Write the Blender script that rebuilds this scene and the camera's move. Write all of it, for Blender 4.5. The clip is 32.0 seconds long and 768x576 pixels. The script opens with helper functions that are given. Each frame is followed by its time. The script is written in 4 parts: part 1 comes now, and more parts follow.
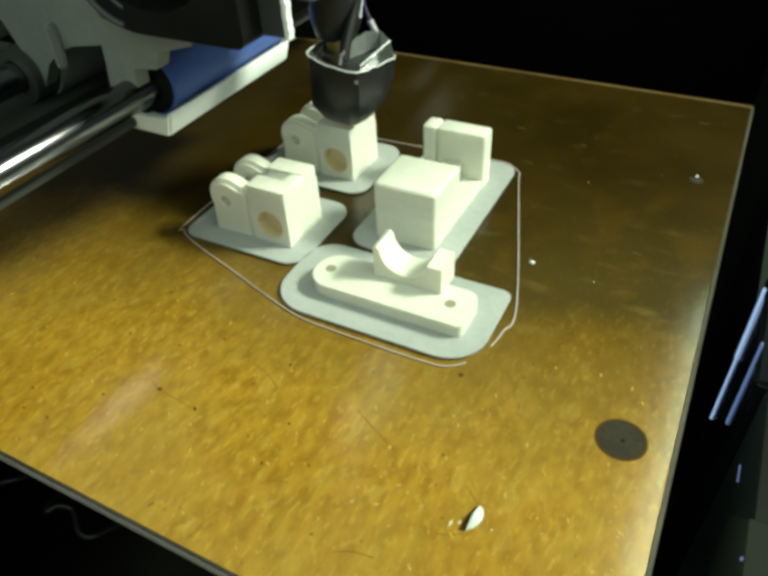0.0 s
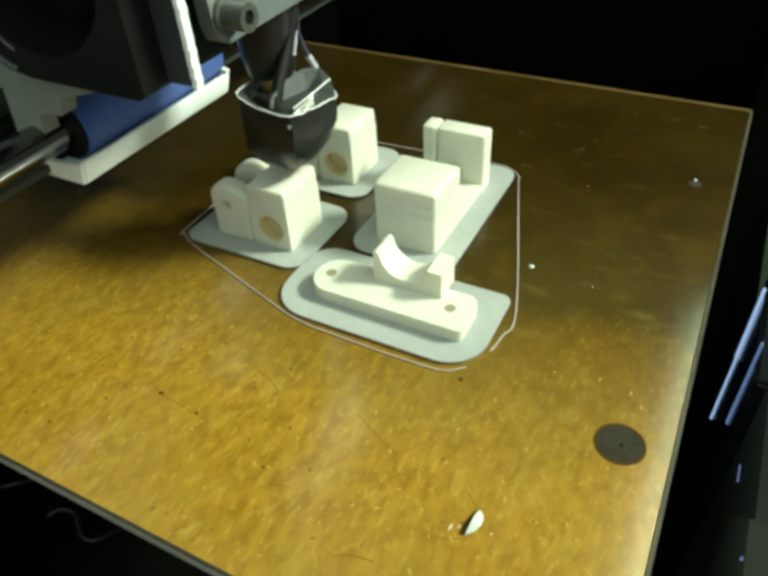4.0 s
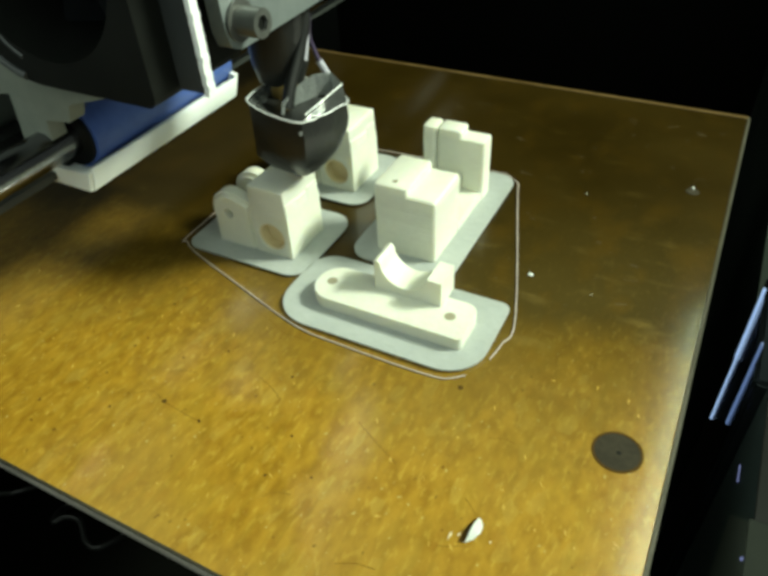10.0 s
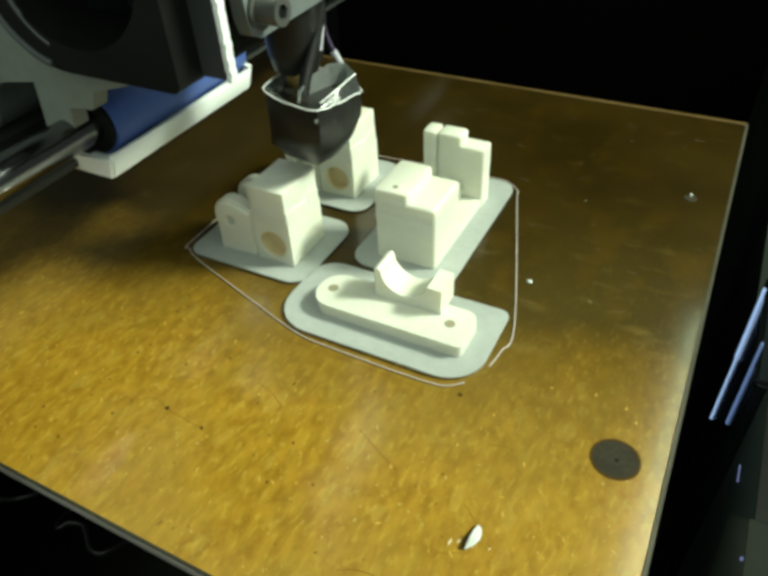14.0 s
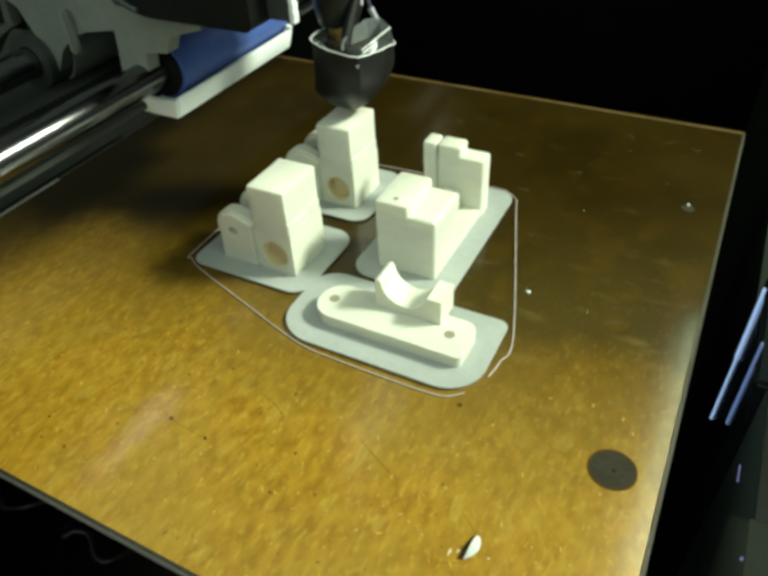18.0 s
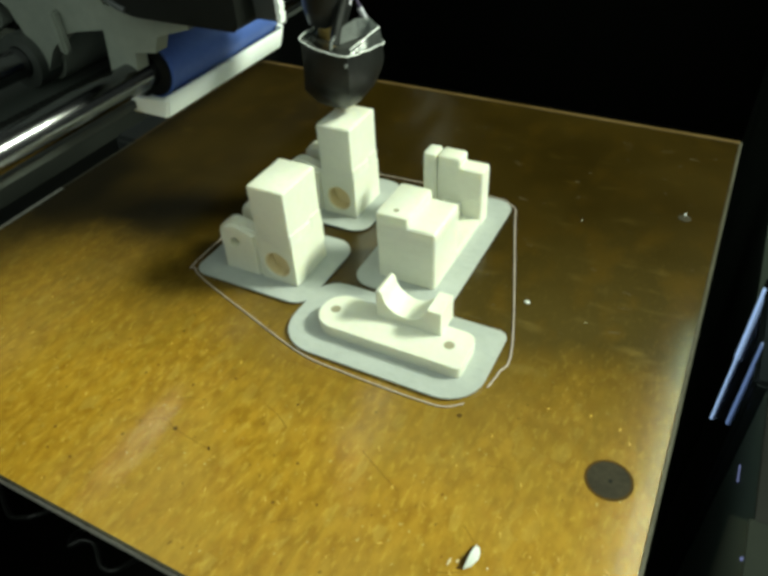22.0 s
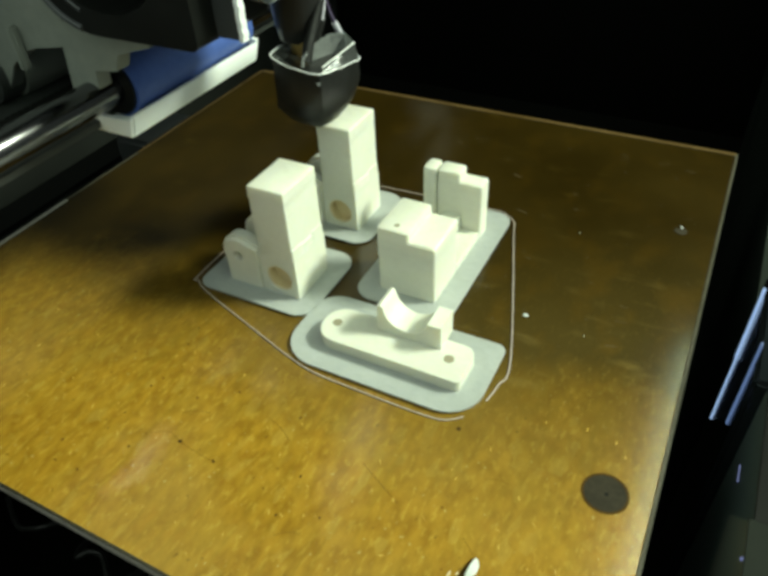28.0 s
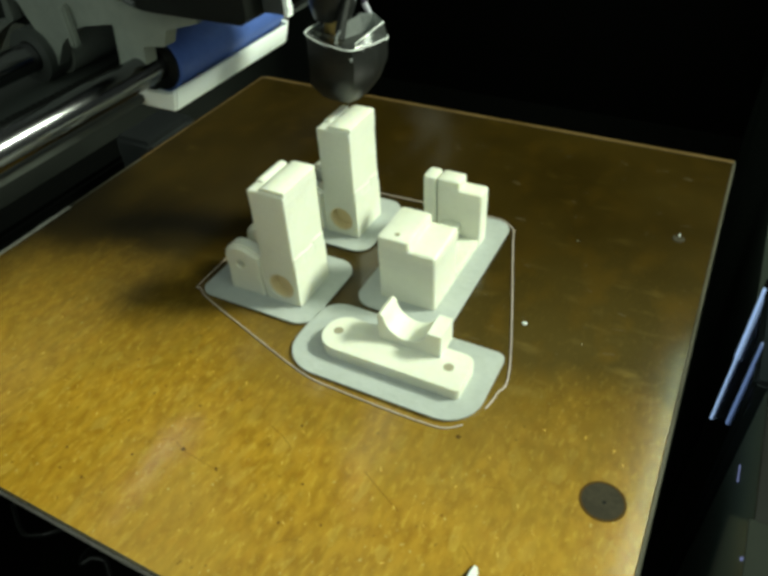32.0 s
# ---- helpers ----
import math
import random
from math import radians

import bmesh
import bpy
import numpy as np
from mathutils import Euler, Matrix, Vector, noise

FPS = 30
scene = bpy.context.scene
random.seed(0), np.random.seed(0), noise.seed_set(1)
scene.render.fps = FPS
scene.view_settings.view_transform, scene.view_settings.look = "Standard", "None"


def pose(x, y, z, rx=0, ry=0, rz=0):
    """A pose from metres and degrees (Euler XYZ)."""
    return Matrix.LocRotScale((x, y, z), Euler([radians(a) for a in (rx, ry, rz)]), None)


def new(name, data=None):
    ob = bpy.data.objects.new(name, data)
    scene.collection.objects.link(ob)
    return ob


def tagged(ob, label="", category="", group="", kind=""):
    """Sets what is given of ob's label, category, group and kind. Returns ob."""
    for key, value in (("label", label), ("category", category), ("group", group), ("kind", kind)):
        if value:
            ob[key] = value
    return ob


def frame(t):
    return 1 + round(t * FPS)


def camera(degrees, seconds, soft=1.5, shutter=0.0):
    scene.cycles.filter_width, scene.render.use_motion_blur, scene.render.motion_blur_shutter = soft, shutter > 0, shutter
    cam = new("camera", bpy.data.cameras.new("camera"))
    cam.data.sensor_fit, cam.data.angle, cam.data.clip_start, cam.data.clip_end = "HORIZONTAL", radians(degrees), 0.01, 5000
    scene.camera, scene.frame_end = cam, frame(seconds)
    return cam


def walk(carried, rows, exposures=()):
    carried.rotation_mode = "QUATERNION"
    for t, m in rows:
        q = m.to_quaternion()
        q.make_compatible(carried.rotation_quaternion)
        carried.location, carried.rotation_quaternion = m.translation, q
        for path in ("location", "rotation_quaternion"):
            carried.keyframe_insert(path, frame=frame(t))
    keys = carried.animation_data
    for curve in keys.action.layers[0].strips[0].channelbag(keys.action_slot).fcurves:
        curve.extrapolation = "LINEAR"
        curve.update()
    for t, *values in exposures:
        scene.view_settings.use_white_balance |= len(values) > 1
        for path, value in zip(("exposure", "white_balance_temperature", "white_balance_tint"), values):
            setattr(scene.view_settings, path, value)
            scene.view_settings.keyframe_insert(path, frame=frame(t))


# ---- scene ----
U = 0.001  # the plan below is in millimetres, z = 0 at the bed's surface when the clip starts

# ---------------------------------------------------------------- camera, fixed to the machine's frame
CAM = Matrix(((0.88890289, -0.26589728, 0.37302854, 0.09111), (0.45589743, 0.59315755, -0.66356737, -0.13477),
              (-0.04482394, 0.7599097, 0.64848135, 0.104), (0, 0, 0, 1)))
cam = camera(59.29, 32.0, soft=3.7)
walk(cam, [(0.0, CAM), (32.0, CAM)], exposures=[(0.0, 0.04), (18.0, 0.02), (24.0, -0.03), (32.0, -0.05)])

# ---------------------------------------------------------------- light
world = bpy.data.worlds.new("room")
world.use_nodes = True
world.node_tree.nodes["Background"].inputs[0].default_value = (0.86, 1.0, 0.86, 1)
scene.world = world
# the machine stands open to a lit room in front; behind and above it the room is dim
way = world.node_tree.nodes.new("ShaderNodeTexCoord")
axes = world.node_tree.nodes.new("ShaderNodeSeparateXYZ")
falls = world.node_tree.nodes.new("ShaderNodeMapRange")
falls.interpolation_type = "SMOOTHSTEP"
for key, value in zip(("From Min", "From Max", "To Min", "To Max"), (0.55, -0.85, 0.075, 0.98)):
    falls.inputs[key].default_value = value
world.node_tree.links.new(way.outputs["Generated"], axes.inputs[0])
world.node_tree.links.new(axes.outputs["Y"], falls.inputs["Value"])
world.node_tree.links.new(falls.outputs[0], world.node_tree.nodes["Background"].inputs[1])


# lamp of the room at the back right, and an LED bar along the top of the right side
LED = bpy.data.lights.new("led_lamp", "AREA")
LED.size_y = 640 * U
LED.shape, LED.size, LED.energy, LED.color = "RECTANGLE", 440 * U, 169.0, (0.90, 1.0, 0.785)
new("led_lamp", LED).matrix_world = Matrix.Translation((2.0, 1.056, 1.764)) @ Euler((radians(-36), radians(84), 0)).to_matrix().to_4x4()
BAR = bpy.data.lights.new("led_bar_lamp", "AREA")
BAR.shape, BAR.size, BAR.size_y, BAR.energy, BAR.color = "RECTANGLE", 3.0 * U, 290 * U, 0.084, (0.78, 1.0, 0.64)
new("led_bar_lamp", BAR).matrix_world = Matrix.Translation((0.1125, 0.045, 0.152)) @ Euler((0, radians(38), 0)).to_matrix().to_4x4()


# ---------------------------------------------------------------- materials
def nodes_of(name):
    m = bpy.data.materials.new(name)
    m.use_nodes = True
    return m, m.node_tree.nodes, m.node_tree.links, m.node_tree.nodes["Principled BSDF"]


def surface(name, a, b, rough=0.5, metal=0.0, scale=400.0, bump=0.1, depth=0.1, rough_var=0.15, detail=6.0, coat=0.0, sub=0.0, spec=0.5):
    """Two-scale mottled surface: colours a and b, fine relief, uneven gloss. scale is in 1/m; depth in mm."""
    m, n, l, p = nodes_of(name)
    tc = n.new("ShaderNodeTexCoord")
    big, fine = n.new("ShaderNodeTexNoise"), n.new("ShaderNodeTexNoise")
    big.inputs["Scale"].default_value, big.inputs["Detail"].default_value = scale * 0.25, detail
    fine.inputs["Scale"].default_value, fine.inputs["Detail"].default_value = scale * 2.0, 3.0
    mix, ramp = n.new("ShaderNodeMix"), n.new("ShaderNodeMapRange")
    mix.data_type = "RGBA"
    mix.inputs[6].default_value, mix.inputs[7].default_value = (*a, 1), (*b, 1)
    both = n.new("ShaderNodeMath")
    both.operation = "MULTIPLY_ADD"
    both.inputs[1].default_value = 0.4
    for t in (big, fine):
        l.new(tc.outputs["Object"], t.inputs["Vector"])
    l.new(fine.outputs["Fac"], both.inputs[0])
    l.new(big.outputs["Fac"], both.inputs[2])
    ramp.inputs["From Min"].default_value, ramp.inputs["From Max"].default_value = 0.45, 0.95
    l.new(both.outputs[0], ramp.inputs["Value"])
    l.new(ramp.outputs[0], mix.inputs[0])
    l.new(mix.outputs[2], p.inputs["Base Color"])
    rr = n.new("ShaderNodeMapRange")
    rr.inputs["To Min"].default_value, rr.inputs["To Max"].default_value = max(0.02, rough - rough_var), min(1, rough + rough_var)
    l.new(big.outputs["Fac"], rr.inputs["Value"])
    l.new(rr.outputs[0], p.inputs["Roughness"])
    p.inputs["Metallic"].default_value, p.inputs["Coat Weight"].default_value = metal, coat
    p.inputs["Subsurface Weight"].default_value, p.inputs["Specular IOR Level"].default_value = sub, spec
    p.inputs["Subsurface Radius"].default_value, p.inputs["Subsurface Scale"].default_value = (1.0, 0.85, 0.5), 0.004
    bp = n.new("ShaderNodeBump")
    bp.inputs["Strength"].default_value, bp.inputs["Distance"].default_value = bump, depth * U
    l.new(fine.outputs["Fac"], bp.inputs["Height"])
    l.new(bp.outputs[0], p.inputs["Normal"])
    return m


def printed(name, a, b, pitch=0.35, sub=0.7):
    """Printed plastic: layer lines across z, slightly see-through, uneven beads."""
    m = surface(name, a, b, 0.5, scale=260, bump=0.55, depth=0.3, sub=sub)
    n, l = m.node_tree.nodes, m.node_tree.links
    p = n["Principled BSDF"]
    tc, wave, bp = n.new("ShaderNodeTexCoord"), n.new("ShaderNodeTexWave"), n.new("ShaderNodeBump")
    wave.bands_direction, wave.wave_profile = "Z", "SIN"
    wave.inputs["Scale"].default_value = 0.314 / (pitch * U)
    wave.inputs["Distortion"].default_value, wave.inputs["Detail Scale"].default_value = 0.6, 0.5
    l.new(tc.outputs["Object"], wave.inputs["Vector"])
    bp.inputs["Strength"].default_value, bp.inputs["Distance"].default_value = 0.5, 0.05 * U
    l.new(wave.outputs["Fac"], bp.inputs["Height"])
    old = p.inputs["Normal"].links[0].from_node
    l.new(old.outputs[0], bp.inputs["Normal"])
    l.new(bp.outputs[0], p.inputs["Normal"])
    return m


def film_surface():
    """Amber polyimide film on a metal plate: flaky glue marks, cloudy stains, pinholes, painted-in reflection, gloss on
    top.
    """
    m, n, l, p = nodes_of("amber film on metal")
    tc = n.new("ShaderNodeTexCoord")

    def tex(kind, scale, detail, stretch, turn):
        mp, t = n.new("ShaderNodeMapping"), n.new(kind)
        mp.inputs["Scale"].default_value, mp.inputs["Rotation"].default_value = stretch, (0, 0, radians(turn))
        t.inputs["Scale"].default_value = scale
        if kind == "ShaderNodeTexNoise":
            t.inputs["Detail"].default_value = detail
        l.new(tc.outputs["Object"], mp.inputs["Vector"])
        l.new(mp.outputs[0], t.inputs["Vector"])
        return t

    def ranged(out, lo, hi, to0=0.0, to1=1.0):
        r = n.new("ShaderNodeMapRange")
        for k, v in zip(("From Min", "From Max", "To Min", "To Max"), (lo, hi, to0, to1)):
            r.inputs[k].default_value = v
        l.new(out, r.inputs["Value"])
        return r.outputs[0]

    def mixed(fac, a, b):
        x = n.new("ShaderNodeMix")
        x.data_type = "RGBA"
        l.new(fac, x.inputs[0])
        for sock, v in ((x.inputs[6], a), (x.inputs[7], b)):
            if isinstance(v, tuple):
                sock.default_value = (*v, 1)
            else:
                l.new(v, sock)
        return x.outputs[2]
    flake = tex("ShaderNodeTexNoise", 300, 6, (1.35, 0.75, 1), 28)
    wisp = tex("ShaderNodeTexNoise", 620, 3, (1.5, 0.6, 1), -20)
    chip = tex("ShaderNodeTexVoronoi", 330, 0, (1.4, 0.7, 1), -24)
    brush = tex("ShaderNodeTexNoise", 210, 5, (3.0, 0.16, 1), 3)
    cloud = tex("ShaderNodeTexNoise", 22, 5, (1, 1, 1), 0)
    patch = tex("ShaderNodeTexNoise", 85, 4, (1.2, 0.8, 1), 35)
    pins = tex("ShaderNodeTexNoise", 520, 2, (1, 1, 1), 0)
    gold = mixed(ranged(flake.outputs["Fac"], 0.36, 0.64), (0.265, 0.141, 0.011), (0.385, 0.217, 0.019))
    gold = mixed(ranged(wisp.outputs["Fac"], 0.55, 0.66, 0.0, 0.38), gold, (0.57, 0.385, 0.055))
    gold = mixed(ranged(chip.outputs["Color"], 0.72, 0.9, 0.0, 0.3), gold, (0.46, 0.33, 0.06))
    gold = mixed(ranged(brush.outputs["Fac"], 0.5, 0.70, 0.0, 0.34), gold, (0.22, 0.138, 0.011))
    gold = mixed(ranged(cloud.outputs["Fac"], 0.42, 0.72, 0.0, 0.5), gold, (0.35, 0.226, 0.042))
    gold = mixed(ranged(patch.outputs["Fac"], 0.50, 0.72, 0.0, 0.3), gold, (0.40, 0.262, 0.028))
    gold = mixed(ranged(pins.outputs["Fac"], 0.70, 0.76, 0.0, 0.8), gold, (0.10, 0.055, 0.008))
    specks = tex("ShaderNodeTexNoise", 900, 1, (1.0, 0.8, 1), 15)
    gold = mixed(ranged(specks.outputs["Fac"], 0.71, 0.77, 0.0, 0.35), gold, (0.62, 0.58, 0.22))
    rust = tex("ShaderNodeTexNoise", 200, 4, (1.0, 0.9, 1), 40)
    gold = mixed(ranged(rust.outputs["Fac"], 0.57, 0.72, 0.0, 0.35), gold, (0.33, 0.16, 0.014))
    drag = tex("ShaderNodeTexNoise", 130, 5, (0.55, 1.5, 1), -14)
    # dark and dull hold the back half's reflected darkness as colour
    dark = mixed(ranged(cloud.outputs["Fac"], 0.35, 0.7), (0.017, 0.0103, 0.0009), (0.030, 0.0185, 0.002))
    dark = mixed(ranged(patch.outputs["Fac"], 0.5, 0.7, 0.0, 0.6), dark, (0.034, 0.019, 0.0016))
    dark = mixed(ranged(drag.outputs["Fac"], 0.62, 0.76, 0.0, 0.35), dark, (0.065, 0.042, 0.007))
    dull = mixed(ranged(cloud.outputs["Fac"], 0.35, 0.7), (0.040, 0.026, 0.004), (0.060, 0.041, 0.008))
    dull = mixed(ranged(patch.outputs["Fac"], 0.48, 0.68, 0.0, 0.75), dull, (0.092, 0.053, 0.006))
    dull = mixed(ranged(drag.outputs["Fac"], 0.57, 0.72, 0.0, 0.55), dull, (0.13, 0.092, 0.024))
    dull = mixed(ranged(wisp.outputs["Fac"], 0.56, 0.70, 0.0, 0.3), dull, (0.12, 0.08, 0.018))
    # painted-in reflection of the dark room on the back half, with a ragged edge
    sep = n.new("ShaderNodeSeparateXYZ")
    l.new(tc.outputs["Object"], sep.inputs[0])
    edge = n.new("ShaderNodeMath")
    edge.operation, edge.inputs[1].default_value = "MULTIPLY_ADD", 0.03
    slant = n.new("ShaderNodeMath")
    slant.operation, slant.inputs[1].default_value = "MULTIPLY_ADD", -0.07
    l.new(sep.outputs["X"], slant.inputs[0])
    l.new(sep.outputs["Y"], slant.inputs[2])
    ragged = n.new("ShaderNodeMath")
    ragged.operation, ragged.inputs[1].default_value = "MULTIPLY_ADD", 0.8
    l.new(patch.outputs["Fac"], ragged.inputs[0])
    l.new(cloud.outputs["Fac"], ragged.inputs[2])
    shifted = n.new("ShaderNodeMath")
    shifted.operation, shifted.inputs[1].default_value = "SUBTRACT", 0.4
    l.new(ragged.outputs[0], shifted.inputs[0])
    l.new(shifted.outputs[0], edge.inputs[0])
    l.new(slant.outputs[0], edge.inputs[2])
    mirrored_dark = ranged(edge.outputs[0], -0.056, -0.002)
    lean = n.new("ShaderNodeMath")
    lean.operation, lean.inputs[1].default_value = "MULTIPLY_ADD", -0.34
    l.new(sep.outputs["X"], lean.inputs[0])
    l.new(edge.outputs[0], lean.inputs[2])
    l.new(mixed(mirrored_dark, gold, mixed(ranged(lean.outputs[0], -0.025, 0.03), dull, dark)), p.inputs["Base Color"])
    l.new(ranged(mirrored_dark, 0.0, 1.0, 0.06, 0.0), p.inputs["Metallic"])
    matt = ranged(flake.outputs["Fac"], 0.3, 0.7, 0.30, 0.42)
    rough = n.new("ShaderNodeMix")
    l.new(mirrored_dark, rough.inputs[0])
    l.new(matt, rough.inputs[2])
    l.new(ranged(cloud.outputs["Fac"], 0.3, 0.7, 0.34, 0.44), rough.inputs[3])
    l.new(rough.outputs[0], p.inputs["Roughness"])
    l.new(ranged(mirrored_dark, 0.0, 1.0, 0.03, 0.08), p.inputs["Specular IOR Level"])
    l.new(ranged(mirrored_dark, 0.0, 1.0, 0.68, 0.42), p.inputs["Coat Weight"])
    p.inputs["Coat Roughness"].default_value = 0.165
    p.inputs["Coat IOR"].default_value = 2.0
    bp = n.new("ShaderNodeBump")
    bp.inputs["Strength"].default_value, bp.inputs["Distance"].default_value = 0.3, 0.12 * U
    l.new(flake.outputs["Fac"], bp.inputs["Height"])
    l.new(bp.outputs[0], p.inputs["Normal"])
    grain = n.new("ShaderNodeBump")
    grain.inputs["Strength"].default_value, grain.inputs["Distance"].default_value = 0.3, 0.06 * U
    l.new(brush.outputs["Fac"], grain.inputs["Height"])
    l.new(grain.outputs[0], p.inputs["Coat Normal"])
    return m


FILM = film_surface()
PLATE_EDGE = surface("plate edge", (0.04, 0.038, 0.027), (0.065, 0.06, 0.043), 0.6, 0.0, 300, spec=0.12)
CREAM = printed("cream plastic", (0.64, 0.655, 0.555), (0.70, 0.715, 0.61), sub=0.25)
BRIM = printed("thin cream plastic", (0.335, 0.365, 0.345), (0.415, 0.445, 0.42), sub=0.1)
STRAND = surface("plastic strand", (0.40, 0.33, 0.29), (0.52, 0.45, 0.40), 0.4, scale=500)
WHITE = surface("white plastic", (0.78, 0.84, 0.82), (0.85, 0.91, 0.89), 0.45, scale=200, sub=0.1)
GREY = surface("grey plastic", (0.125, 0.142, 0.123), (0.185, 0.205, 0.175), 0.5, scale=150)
SHADEGREY = surface("grey plastic with shade put in", (0.055, 0.064, 0.056), (0.09, 0.10, 0.088), 0.5, scale=120)
RUBBER = surface("dark grey sheet", (0.020, 0.024, 0.021), (0.032, 0.038, 0.034), 0.55, scale=160)
BLUE = surface("blue plastic", (0.05, 0.10, 0.33), (0.08, 0.145, 0.43), 0.4, scale=250, bump=0.2)
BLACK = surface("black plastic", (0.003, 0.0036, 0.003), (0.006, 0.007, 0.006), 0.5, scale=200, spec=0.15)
TAPE = surface("black tape", (0.007, 0.0076, 0.0072), (0.013, 0.0138, 0.013), 0.40, scale=200, bump=0.35, depth=0.4, spec=0.35)
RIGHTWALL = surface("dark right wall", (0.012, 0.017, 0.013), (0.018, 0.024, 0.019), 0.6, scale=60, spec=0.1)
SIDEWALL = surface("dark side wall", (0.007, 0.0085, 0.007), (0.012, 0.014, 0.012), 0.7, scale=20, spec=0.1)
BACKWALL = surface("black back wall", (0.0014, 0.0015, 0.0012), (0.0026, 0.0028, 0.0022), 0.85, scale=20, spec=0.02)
PANEL = surface("black panel", (0.003, 0.0034, 0.0026), (0.005, 0.0055, 0.0042), 0.8, scale=20, spec=0.03)
GLOSS = surface("gloss black", (0.006, 0.008, 0.009), (0.011, 0.014, 0.016), 0.12, scale=60, rough_var=0.05)
STEEL = surface("polished steel", (0.16, 0.165, 0.17), (0.21, 0.215, 0.22), 0.19, 1.0, 120, 0.05, 0.02, rough_var=0.04)
FOIL = surface("aluminium foil", (0.20, 0.22, 0.215), (0.38, 0.40, 0.39), 0.26, 0.8, 350, 0.9, 0.5, rough_var=0.1)
LITFOIL = surface("foil with its reflected light put in", (0.26, 0.28, 0.275), (0.42, 0.45, 0.44), 0.35, 0.4, 350, 0.9, 0.5, rough_var=0.1)
ALUPALE = surface("dull cut aluminium", (0.60, 0.56, 0.48), (0.74, 0.70, 0.62), 0.5, 0.1, 250)
ALU = surface("brushed aluminium", (0.15, 0.175, 0.175), (0.23, 0.26, 0.26), 0.36, 0.4, 180, 0.15, 0.05)
DARKMETAL = surface("dark painted metal", (0.06, 0.07, 0.075), (0.085, 0.095, 0.10), 0.45, 0.0, 150)
BRACKET = surface("dark anodised metal", (0.026, 0.030, 0.031), (0.040, 0.045, 0.045), 0.42, 0.0, 150)
RIMLIGHT = surface("grey of the painted rim light", (0.025, 0.029, 0.030), (0.04, 0.046, 0.048), 0.45, 0.0, 150)
BOLT = surface("dull dark bolt", (0.075, 0.08, 0.075), (0.13, 0.135, 0.125), 0.35, 0.5, 250)
BAREGLINT = surface("bare edges and painted glints", (0.72, 0.76, 0.76), (0.85, 0.88, 0.88), 0.4, 0.1, 400, 0.5, 0.3)
PANELGREEN = surface("dark panel", (0.05, 0.078, 0.072), (0.07, 0.10, 0.095), 0.6, scale=80)
OLIVESHADE = surface("olive with shade put in", (0.010, 0.013, 0.010), (0.016, 0.020, 0.015), 0.7, scale=120, spec=0.1)
OLIVE = surface("dull olive sheet", (0.095, 0.115, 0.088), (0.13, 0.152, 0.118), 0.6, scale=120)
SHINYEDGE = surface("shiny plate edge", (0.45, 0.45, 0.40), (0.80, 0.80, 0.73), 0.35, 0.6, 220)
CHIP = surface("pale amber chips", (0.42, 0.25, 0.022), (0.52, 0.33, 0.05), 0.4, scale=500)
EDGEFILM = surface("amber film edge", (0.075, 0.045, 0.012), (0.13, 0.082, 0.028), 0.4, scale=300)
BRASS = surface("brass", (0.5, 0.34, 0.1), (0.62, 0.44, 0.16), 0.3, 1.0, 200)
EDGEGREY = surface("dull plate edge", (0.06, 0.056, 0.038), (0.10, 0.095, 0.068), 0.5, 0.2, 300)
DISC = surface("blackened disc", (0.018, 0.015, 0.008), (0.040, 0.034, 0.020), 0.75, 0.0, 500, spec=0.2)
WARMTAN = surface("warm tan plastic", (0.62, 0.52, 0.29), (0.72, 0.63, 0.40), 0.6, scale=220)
PURPLE = surface("violet wire", (0.03, 0.02, 0.05), (0.06, 0.045, 0.09), 0.4, scale=300)
HOLE = surface("shaded plastic", (0.24, 0.22, 0.145), (0.32, 0.295, 0.2), 0.7, scale=200)
SCRATCHSHADOW = surface("brown scratches and painted strand shadow", (0.125, 0.068, 0.008), (0.23, 0.128, 0.014), 0.8, scale=300, spec=0.05)
GRIME = surface("brown grime", (0.05, 0.027, 0.006), (0.085, 0.048, 0.012), 0.8, scale=600, spec=0.05)
DUST = surface("dust", (0.045, 0.033, 0.011), (0.085, 0.064, 0.026), 0.8, scale=300)
CLEARWIRE = surface("pale wire", (0.45, 0.45, 0.52), (0.6, 0.6, 0.66), 0.3, scale=300)


# ---------------------------------------------------------------- mesh helpers (millimetres in, metres out)
def finish(name, bm, material, parent=None, label="", smooth=False):
    bmesh.ops.recalc_face_normals(bm, faces=bm.faces)
    for v in bm.verts:
        v.co *= U
    me = bpy.data.meshes.new(name)
    bm.to_mesh(me)
    bm.free()
    me.materials.append(material)
    if smooth:
        for f in me.polygons:
            f.use_smooth = True
        me.set_sharp_from_angle(angle=radians(45))
    ob = new(name, me)
    if parent:
        ob.parent = parent
    if label:
        tagged(ob, label)
    return ob


def part(name, bm, material, parent, label="", smooth=True):
    return finish(name, bm, material, parent, label, smooth)


def thing(name, label, category, group="", at=(0, 0, 0), kind=""):
    ob = new(name)
    ob.empty_display_size = 0.005
    ob.matrix_world = pose(at[0] * U, at[1] * U, at[2] * U)
    return tagged(ob, label, category, group, kind)


def soften(bm, r, seg=2):
    if r:
        bmesh.ops.bevel(bm, geom=[e for e in bm.edges if len(e.link_faces) == 2 and e.calc_face_angle(0) > 0.6],
                        offset=r, segments=seg, affect="EDGES", clamp_overlap=True)
    return bm


